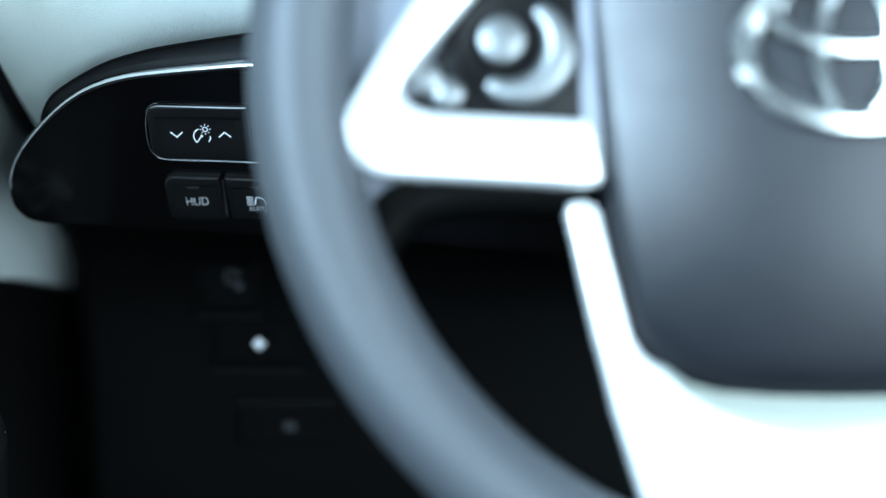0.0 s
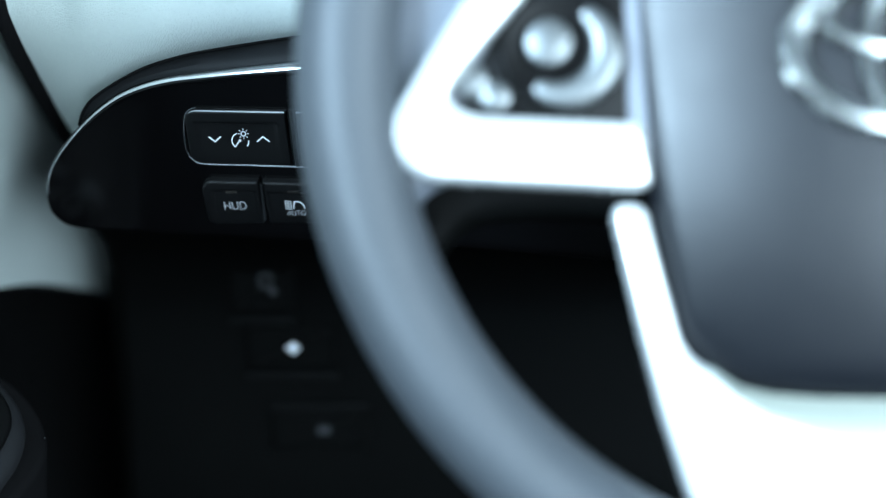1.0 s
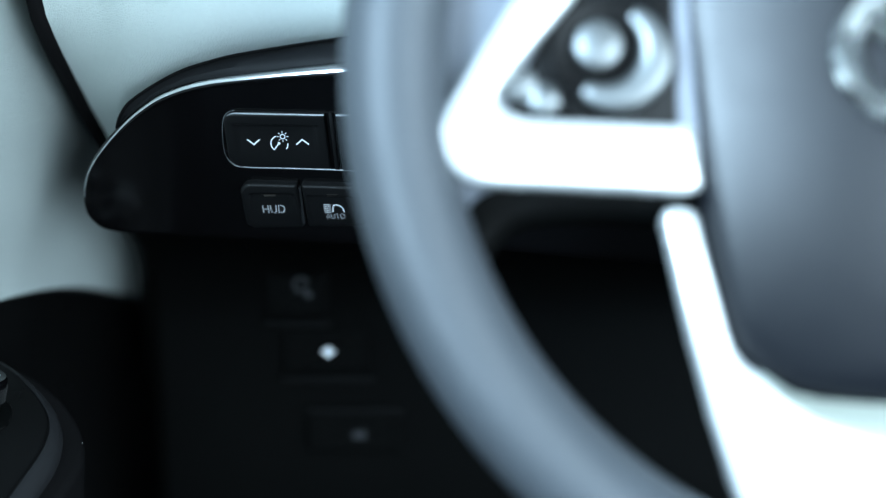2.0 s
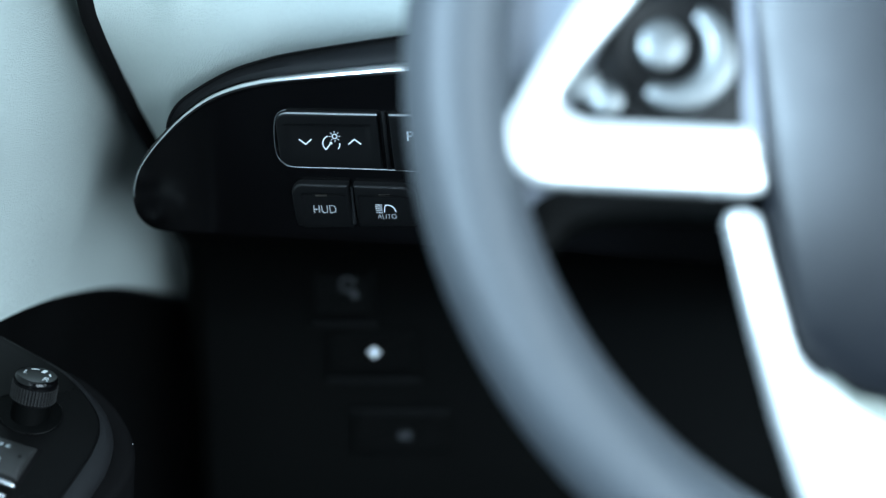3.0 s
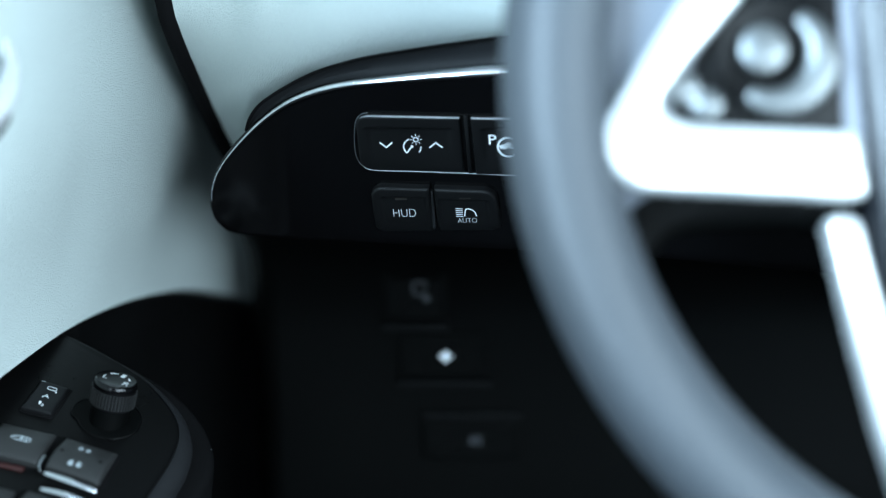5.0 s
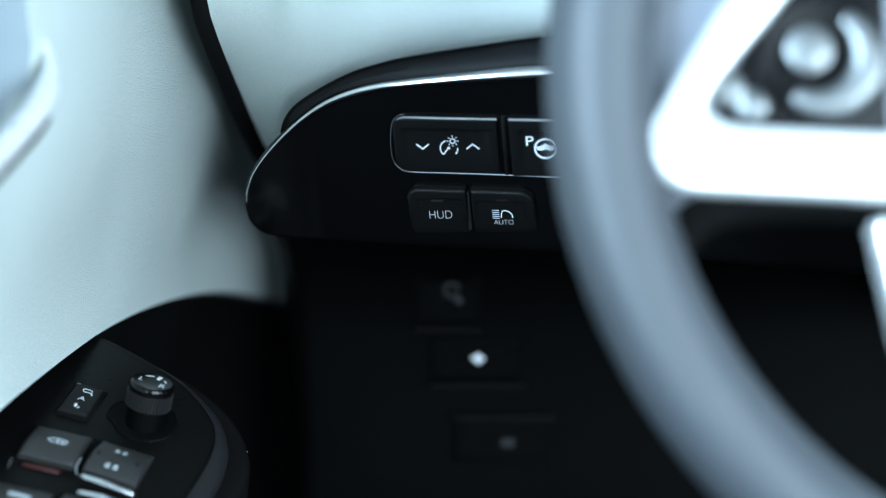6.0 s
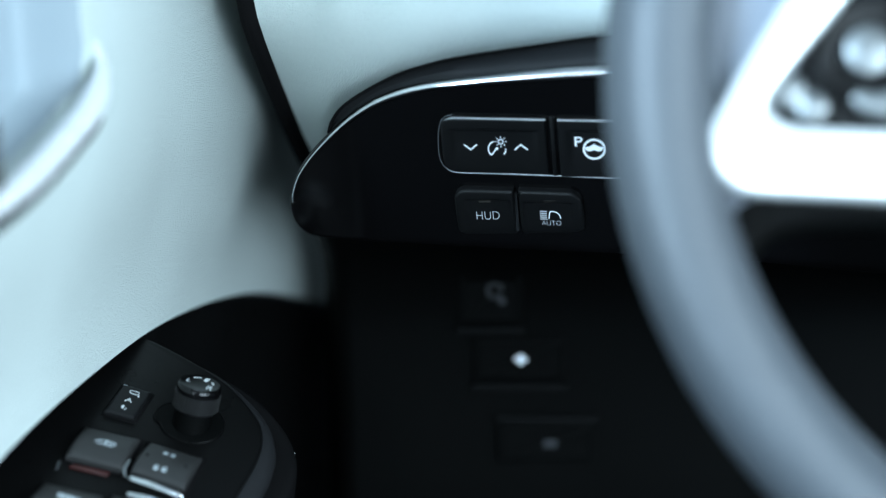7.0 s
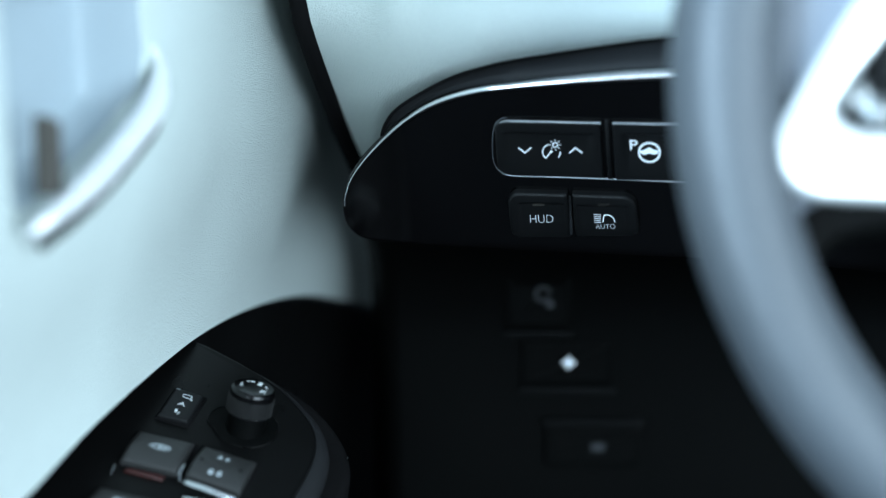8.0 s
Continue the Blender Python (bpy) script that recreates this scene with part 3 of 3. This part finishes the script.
part("trim_lip_shade", sheet(rows, (0, 0, -0.002)), LIP, low_trim, "satin grey-green lip painted as shading of the white trim", smooth=60)


def control_pad(side):
    return slab(mirrored(mm([(-131, -11), (-126, -17.5), (-78, -18.5), (-79, 20), (-80, 56), (-84, 58), (-100, 38), (-116, 18)]), side), -0.012, -0.0035, 0.001)


both_sides("control_pad", control_pad, PLATE, "black control pad")
# round control and small keys on the pad
DISH = (-0.0982, 0.0060)
dish = turned([(0.0190, 0.0), (0.0190, 0.0022), (0.0178, 0.0030), (0.0130, 0.0016), (0.001, 0.0012)], 48)
control = part("control_dish", dish, PLATE, wheel, "black round control", m=Matrix.Translation((*DISH, -0.004)))
# a silver crescent paints the sheen on the control's lower right
part("sheen_crescent", tube([(x, y, 0.0032) for x, y in arc(*DISH, 0.0136, -128, 62, 32)], [0.0022 + 0.0030 * math.sin(math.pi * k / 32) ** 0.7 for k in range(33)], 16, 0.42, (0, 0, 1)), SATIN, control, "satin silver crescent painting the sheen of the control", m=Matrix.Translation((0, 0, -0.004)))
part("centre_key", turned([(0.0074, 0.0), (0.0074, 0.003), (0.0068, 0.0040), (0.0050, 0.0046), (0.001, 0.0049)], 32), SATIN, control, m=Matrix.Translation((-0.1026, 0.0082, -0.002)))
part("small_key", turned([(0.0056, 0.0), (0.0054, 0.003), (0.0044, 0.0038), (0.001, 0.0042)], 24), SATIN, wheel, m=Matrix.Translation((-0.1264, -0.0032, -0.004)))
part("small_key", turned([(0.0050, 0.0), (0.0048, 0.0028), (0.0038, 0.0036), (0.001, 0.0040)], 24), SATIN, wheel, m=Matrix.Translation((-0.1190, -0.0080, -0.004)))


def pad_body():
    half = smooth_line(mm([(0, 78), (-40, 76), (-70, 70), (-80, 55), (-76, 10), (-71, -36), (-64.4, -73), (-59.0, -86.2), (-43.5, -96.8), (-20, -100.1), (0, -100.5)]), 5)
    outline = [tuple(p) for p in half] + [(-p[0], p[1]) for p in reversed(half[1:-1])]
    bm = bmesh.new()
    rim = [(1.0, -0.020), (1.0, -0.0075), (0.992, -0.0040), (0.978, -0.0018), (0.955, -0.0005), (0.92, 0.0)] + [(k, 0.0) for k in (0.86, 0.78, 0.68, 0.56, 0.42, 0.26, 0.08)]

    def dome(x, y):
        down = max(0.0, (-0.012 - y) / 0.088)
        return 0.0102 - 0.0150 * (abs(x) / 0.076) ** 2.0 - 0.0185 * down ** 2.2

    rings = [[bm.verts.new((x * k, -0.01 + (y + 0.01) * k, max(dome(x * k, -0.01 + (y + 0.01) * k), -0.0145) + drop)) for x, y in outline] for k, drop in rim]
    n = len(outline)
    for a, b in zip(rings, rings[1:]):
        for i in range(n):
            bm.faces.new((a[i], a[(i + 1) % n], b[(i + 1) % n], b[i]))
    bm.faces.new(rings[0])
    bm.faces.new(rings[-1])
    return bm


part("horn_pad", pad_body(), PAD, wheel, "charcoal vinyl horn pad", smooth=60)


def oval(rx, ry, n=48):
    return [(rx * math.cos(2 * math.pi * k / n), ry * math.sin(2 * math.pi * k / n)) for k in range(n)]


LOGO = Matrix.Translation((0.004, 0.004, 0.0082))
# a black oval plate paints the dark halo of shade round the ring
part("badge_shade", slab(oval(0.0412, 0.0302), -0.007, -0.0022, 0.001), MATTE, wheel, "black plate painting the shade round the badge", m=LOGO)
part("badge_base", slab(oval(0.0365, 0.0255), -0.004, -0.0005, 0.001), LENS, wheel, "smoky oval badge base", m=LOGO)
part("badge_ring", tube([(x, y, 0.004) for x, y in oval(0.0340, 0.0230)], 0.0042, 7, 0.8, (0, 0, 1), closed=True), BADGE, wheel, "chrome oval badge ring", m=LOGO)
part("badge_arc", tube([(x, y, 0.004) for x, y in oval(0.0115, 0.0215)], 0.0027, 7, 0.8, (0, 0, 1), closed=True), BADGE, wheel, m=LOGO)
part("badge_arc", tube([(x, y + 0.010, 0.0045) for x, y in oval(0.0245, 0.0105)], 0.0027, 7, 0.8, (0, 0, 1), closed=True), BADGE, wheel, m=LOGO)

# steering column behind the wheel
column = thing("steering_column", RIG @ WHEEL, "black plastic steering column cowl behind the wheel", "steering column")
part("cowl", tube([(0.0, 0.0, z) for z in (-0.03, -0.04, -0.08, -0.14, -0.22, -0.30)], [0.045, 0.055, 0.06, 0.062, 0.064, 0.066], 32, 1.0, (0, 1, 0)), MATTE, column)
part("hub", turned([(0.05, -0.04), (0.062, -0.03), (0.064, -0.018), (0.055, -0.012)], 40), MATTE, column)

# ---- driver's door ----
door = thing("car_door", RIG @ DOOR, "car door with pale grey leather trim above a black armrest", "car door")


def door_bulge(s, h):
    """How far the leather stands out from the door's plane."""
    w = min(1.0, max(0.0, (s - 0.03) / 0.06))
    swell = 0.024 / (1 + math.exp(-(h - 0.055 + 0.030 * w) / 0.018))
    k = min(1.0, max(0.0, (h + 0.005) / 0.045))
    up = min(1.0, max(0.0, (h - 0.075) / 0.045))
    fade = 0.075 + 0.055 * k * k * (3 - 2 * k) * (1 - 0.85 * up)
    return swell * (1 - 1.0 / (1 + math.exp(-(s - fade) / (0.038 - 0.010 * k))))


# the black lower trim has an arched upper edge
edge_s = np.array([-350, -200, -120, -87, -50, -10, 34, 68, 99, 133, 169, 211, 260, 340]) * MM
edge_h = np.array([-20, -12, -6, -3.6, 1.8, 4.1, 3.9, 0.2, -6.5, -17, -32.5, -52.5, -78, -130]) * MM
arched = np.array(smooth_line(list(zip(edge_s, edge_h)), 8))
edge_s, edge_h = arched[:, 0], arched[:, 1]
LEVER_S = [-0.140, -0.120, -0.096, -0.057, -0.044, -0.037, -0.033]
LEVER_H = [0.086, 0.090, 0.0955, 0.1055, 0.1095, 0.117, 0.146]


def ramp(x, width):
    x = min(1.0, max(0.0, x / width))
    return x * x * (3 - 2 * x)


def cup_sink(s, h):
    """How deep the hollow behind the inner handle lies at a place of the door."""
    over = h - np.interp(s, LEVER_S, LEVER_H)
    return 0.020 * ramp(over + 0.001, 0.012) * ramp(-0.034 - s, 0.010) * ramp(s + 0.116, 0.020) * ramp(0.20 - h, 0.05)


STATIONS = np.concatenate([np.linspace(-0.95, -0.13, 40), np.linspace(-0.128, -0.02, 70), np.linspace(-0.015, 0.36, 60)])
rows = []
for s in STATIONS:
    e = np.interp(s, edge_s, edge_h)
    rows.append([(s, h, door_bulge(s, h) - cup_sink(s, h)) for h in (e + (0.34 - e) * (k / 130) for k in range(131))])
part("upper_trim", sheet(rows, (0, 0, -0.02)), PALE, door, "pale grey grained leather door trim", smooth=60)
rows = []
for s in np.linspace(-0.95, 0.34, 260):
    e = np.interp(s, edge_s, edge_h)
    b = door_bulge(s, e)
    k = 1 / (1 + math.exp(-(s - 0.055) / 0.012))
    rows.append([(s, e + 0.004, b - 0.006), (s, e + 0.0005, b - 0.002), (s, e - 0.001, b - 0.002 + 0.002 * k - 0.004 * (1 - k)), (s, e - 0.004, b + 0.002 - 0.030 * (1 - k)), (s, e - 0.02, b + 0.002 - 0.034 * (1 - k)), (s, e - 0.05, b - 0.002 - 0.032 * (1 - k)), (s, e - 0.12, -0.03 * (1 - k)), (s, -0.30, 0.0), (s, -0.60, 0.01)])
part("lower_trim", sheet(rows, (0, 0, -0.015)), PLATE, door, "black grained lower door trim", smooth=60)

# armrest with the switch plate
TO_ARM = DOOR.inverted() @ ARM
plate_pts = smooth_line(mm([(-70, -210), (-58, -130), (-46, -64.7), (-39, -29.7), (-27, 3.4), (-14, 31), (-8, 34), (14.7, 28.9), (30.7, 22.8), (44.7, 12.8), (51.2, 4.4), (54, -6), (54.5, -21), (53, -60), (48, -120), (40, -210)]), 5)
part("switch_plate", slab([tuple(p) for p in plate_pts], -0.004, 0.0, 0.0012, 3), PLATE, door, "dark grey switch plate", m=TO_ARM)
body_pts = smooth_line(mm([(-48, -210), (-38, -130), (-29, -65), (-25, -30), (-19, 4), (-12, 35), (16, 32.6), (33, 26.6), (47.6, 16.8), (56, 6), (59.8, -6), (60.4, -21), (59, -60), (54, -120), (46, -210)]), 5)
bm = slab([tuple(p) for p in body_pts], -0.10, -0.0015, 0.006, 4)
for v in bm.verts:
    if v.co.z < -0.03:
        v.co.x *= 0.8
part("armrest", bm, ARMREST, door, "black armrest", m=TO_ARM)

ledge_pts = smooth_line(mm([(-40, -210), (-30, -60), (-10, 30), (18, 37), (38, 32), (54, 21), (64, 8), (67.5, -6), (66, -30), (62, -80), (56, -140), (50, -210)]), 5)
part("pull_ledge", slab([tuple(p) for p in ledge_pts], -0.10, -0.010, 0.003, 3), RUBBER, door, "black ledge round the armrest", m=TO_ARM)
# tiny silver pin added to paint a small highlight on the ledge
part("bright_speck", turned([(0.0002, -0.0100), (0.0003, -0.0095), (0.0002, -0.0092), (0.0001, -0.0091)], 10), SATIN, door, "tiny silver pin put in for a bright speck", m=TO_ARM @ Matrix.Translation((0.0625, 0.0088, 0.0)))

# inner door handle in its cup
pull = smooth_line([(-0.0250, 0.1330, 0.022), (-0.0300, 0.1270, 0.027), (-0.0400, 0.1223, 0.0315), (-0.0520, 0.1174, 0.034), (-0.0630, 0.1135, 0.034), (-0.0790, 0.1088, 0.034), (-0.0950, 0.1045, 0.033), (-0.1090, 0.1005, 0.030), (-0.1140, 0.0975, 0.027)], 6)
rad = [0.0044 * min(1.0, 0.22 + 2.6 * min(k, len(pull) - 1 - k) / len(pull)) for k in range(len(pull))]
handle = part("door_handle", tube(pull, rad, 24, 0.95, (-0.42, 0.42, 0.8)), POLISHED, door, "bright chrome inner handle")
# a black rod along the lever's lower side paints the shade beneath it
part("lever_shade", tube([p + np.array((0.0036, -0.0060, -0.0006)) for p in pull[16:-2]], 0.0017, 8), RUBBER, handle, "black rod painting the shade under the lever")
rows = []
for s in np.linspace(-0.098, -0.0352, 40):
    base = np.interp(s, LEVER_S, LEVER_H) + 0.004
    rows.append([(s, h, door_bulge(s, h) - cup_sink(s, h) + 0.0009) for h in np.linspace(base, 0.185, 40)])
part("cup", sheet(rows, (0, 0, -0.0012)), PALE_PLASTIC, handle, "pale plastic cup", smooth=60)
part("latch", slab(mm([(-99.5, 105), (-93, 104), (-92, 126), (-97, 129)]), 0.021, 0.0275, 0.001), LAMP, handle, "dark latch")

# ---- switches on the armrest ----
AT = RIG @ ARM
knob = thing("mirror_adjuster", AT @ Matrix.Translation((0.0258, -0.0012, 0.0)) @ Matrix.Rotation(radians(-21), 4, "X"), "round black mirror adjuster with white L and R marks", "mirror switch")
level = Matrix.Rotation(radians(21), 4, "X")
hole = [(0.0116 * math.cos(a) * (1.20 if 2.5 < a < 3.6 else 1.0) + 0.0002, 0.0104 * math.sin(a)) for a in (2 * math.pi * k / 48 for k in range(48))]
# no hole is cut: a flat black plate paints its shade
part("recess", slab(hole, -0.002, 0.0005, 0.0003), MATTE, knob, "black plate painting the shaded hole round the knob", m=level)
part("recess_lip", tube([(x * 1.02, y * 1.02, 0.0004) for x, y in hole], 0.0003, 6, closed=True), PLATE, knob, "rounded lip of the recess", m=level)
part("stem", turned([(0.0070, -0.002), (0.0070, 0.0054), (0.0066, 0.0058)], 32), MATTE, knob, "black stem")
part("grip", turned([(0.0066, 0.0054), (0.0077, 0.0056), (0.0080, 0.0061), (0.0080, 0.0128), (0.0077, 0.0130)], 48), KNOB, knob, "knurled grip")
bumps = []
for row in range(6):
    for k in range(42):
        a = 2 * math.pi * k / 42
        b = bmesh.new()
        bmesh.ops.create_cube(b, size=0.00062)
        b.transform(Matrix.Translation((0.0081 * math.cos(a), 0.0081 * math.sin(a), 0.0069 + 0.00102 * row)) @ Matrix.Rotation(a, 4, "Z"))
        bumps.append(b)
part("knurl", merge(*bumps), KEY_SATIN, knob, "fine knurled studs")
part("cap", turned([(0.0079, 0.0128), (0.0081, 0.0131), (0.0081, 0.0142), (0.0078, 0.0153), (0.0072, 0.0159), (0.0069, 0.0158), (0.001, 0.0157)], 48), PIANO, knob, "glossy black cap")
ZK = 0.0159
part("marking", merge(lettering("L", -0.0048, -0.0020, 0.0030, 0.0016, ZK, 0.01), lettering("R", 0.0034, -0.0034, 0.0032, 0.0024, ZK, 0.01), bar(0.0003, 0.0028, 0.0018, 0.0058, ZK), stroke(mm(arc(0, 0, 4.8, 140, 103)), 0.0006, ZK), stroke(mm(arc(0, 0, 4.8, 46, 20)), 0.0006, ZK)), PAINT, knob, "white direction marks")


def plate_switch(name, label, corners, high, mat, marks, arch=0.0):
    """A key on a black plate that paints the shaded gap round it; arch: how high its face bows along its length.
    Corners: two far ones, then two near ones, in mm.
    """
    s = thing(name, AT, label, "switch", "switches on the armrest")
    mid = [sum(c[k] for c in corners) / 4 for k in (0, 1)]
    wide = [(mid[0] + (x - mid[0]) * 1.16, mid[1] + (y - mid[1]) * 1.12) for x, y in corners]
    # flat black slab, wider than the key, paints the shade of the gap
    part("well", slab(mm(wide), -0.003, 0.0003, 0.0002), RUBBER, s, "black plate painting the shaded gap round the key")
    far_l, far_r, near_r, near_l = (np.array(c, float) * MM for c in corners)
    soft = [0, 0.015, 0.04, 0.08]
    ticks = soft + [0.08 + 0.84 * k / 16 for k in range(1, 16)] + [1 - f for f in reversed(soft)]

    def height(a, b):
        e = min(a, 1 - a, b, 1 - b)
        edge = 0.0009 * (1 - math.sqrt(max(0.0, 1 - (1 - e / 0.08) ** 2))) if e < 0.08 else 0.0
        return high - edge + arch * (math.cos(math.pi * (b - 0.62) * 1.25) - 1)

    rows = []
    for a in ticks:
        rows.append([(*((far_l * (1 - b) + near_l * b) * (1 - a) + (far_r * (1 - b) + near_r * b) * a), height(a, b)) for b in ticks])
    part("keycap", sheet(rows, (0, 0, -high - 0.002)), mat, s)
    for what, bm, m in marks:
        for v in bm.verts:
            b = ((far_l + far_r)[1] / 2 - v.co.y) / ((far_l + far_r)[1] / 2 - (near_l + near_r)[1] / 2)
            v.co.z += height(0.5, min(1.0, max(0.0, b))) + 0.0002
        part(what, bm, m, s)
    return s


def pictogram(x, y, parts_of):
    """Small bright shapes, in mm about a point of the plate."""
    return merge(*[stroke(mm([(x + p, y + q) for p, q in line]), wide, closed=closed) for line, wide, closed in parts_of])


# the short grey stroke at the far left corner paints a glint
plate_switch("mirror_fold_switch", "small black switch with white mirror symbols", [(-4.4, 5.4), (6.8, 5.6), (6.9, -9.6), (-4.6, -10.6)], 0.002, KEY, [("mirror_symbol", pictogram(1.4, 2.2, [([(-1.7, 0.5), (-1.2, 0.8), (1.4, 0.9), (1.7, 0.6), (1.8, -0.3), (1.4, -0.6), (-1.0, -0.7), (-1.5, -0.4)], 0.00026, True), ([(2.0, -0.7), (2.4, -1.5)], 0.0006, False)]), PAINT), ("arrow", pictogram(1.2, -2.2, [([(-1.1, -0.9), (0.1, 0.9), (1.3, -0.8)], 0.0003, False), ([(-0.5, -0.1), (0.7, -0.1)], 0.00024, False)]), PAINT), ("fold_symbol", pictogram(1.0, -6.4, [([(-0.7, 0.3), (0.2, 0.5)], 0.0012, False), ([(-0.5, -0.4), (0.3, -0.3)], 0.0005, False), ([(1.0, 0.1), (1.2, -0.6), (0.8, -1.0)], 0.00035, False)]), PAINT), ("corner_glint", pictogram(-3.4, 4.6, [([(-0.4, 0.0), (1.0, 0.2)], 0.0005, False)]), EDGE)])
LOCK = [([(-0.8, -0.5), (0.8, -0.5)], 0.0009, False), ([(-0.5, 0.0), (-0.4, 0.7), (0.4, 0.8), (0.6, 0.2)], 0.0004, False)]
key = plate_switch("window_switch", "satin grey window key with a greyish white pictogram and red stripe", [(-7.0, -20.6), (13.2, -18.2), (13.8, -35.2), (-6.4, -37.4)], 0.004, KEY_SATIN, [("marking", pictogram(3.9, -27.2, [([(-3.6, -0.8), (-2.2, 0.8), (0.4, 1.5), (3.2, 1.4), (3.5, -0.4)], 0.0005, False), ([(-2.6, -1.2), (3.2, -0.8)], 0.0004, False), ([(0.2, 0.9), (0.2, -0.8)], 0.0008, False), ([(1.9, 0.8), (1.9, -0.6)], 0.0008, False)]), GREYISH)], 0.0012)
part("red_stripe", slab(mm([(-3.2, -38.2), (10.2, -36.6), (10.0, -38.8), (-3.6, -40.2)]), 0.0, 0.0010, 0.0004), RED, key, "dull red stripe")
# the lock key carries two flat dark dots, left and right
plate_switch("door_lock_switch", "satin grey lock key with two white pictograms", [(16.9, -17.6), (36.8, -17.4), (37.3, -35.0), (17.0, -34.6)], 0.004, KEY_SATIN, [("marking", merge(pictogram(24.9, -22.2, LOCK), pictogram(27.7, -22.2, LOCK)), GREYISH), ("marking", merge(pictogram(24.9, -30.8, LOCK), pictogram(27.9, -30.6, LOCK)), GREYISH), ("dark_dot", merge(dot(0.0196, -0.0265, 0.0006, 0), dot(0.0342, -0.0262, 0.0006, 0)), RUBBER)], 0.0014)
plate_switch("rear_window_switch", "satin grey rear window key with white pictogram", [(-7.5, -51.5), (13.2, -49.0), (13.4, -66), (-7.8, -68)], 0.004, KEY_SATIN, [("marking", pictogram(4.0, -55.8, [([(-4.0, -0.6), (3.9, 0.2)], 0.0022, False)]), GREYISH)], 0.0012)
plate_switch("rear_window_switch", "satin grey rear window key with white pictogram", [(16.4, -47), (37.6, -46.5), (37.9, -64), (16.6, -65)], 0.004, KEY_SATIN, [("marking", pictogram(27.0, -53.0, [([(-4.0, 0), (4.0, 0.2)], 0.0022, False)]), GREYISH)], 0.0012)
for name, path, radius in (("silver_bar", [(17.6, -38.0, 2.0), (20, -38.4, 2.6), (28, -38.7, 3.0), (37, -38.8, 2.6), (38.4, -38.6, 2.0)], [0.0006, 0.0012, 0.0013, 0.0012, 0.0006]), ("silver_bar", [(21, -45.6, 2.6), (30, -45.0, 3.0), (38.0, -44.8, 2.6)], [0.0008, 0.0012, 0.0008]), ("divider_bar", [(14.9, -29.4, 2.2), (14.8, -31.4, 2.6), (15.0, -35.0, 2.2), (16.6, -37.6, 1.8)], [0.0003, 0.0006, 0.0005, 0.0003]), ("divider_bar", [(-7.6, -39.4, 1.2), (-7.3, -40.6, 1.4), (-6.9, -44.0, 0.8)], [0.0003, 0.0003, 0.0001])):
    part(name, tube(smooth_line(mm(path), 4), list(np.interp(np.linspace(0, 1, 4 * (len(path) - 1) + 1), np.linspace(0, 1, len(path)), radius)), 10), CHROME, door, "bright silver bar between the keys", m=TO_ARM)
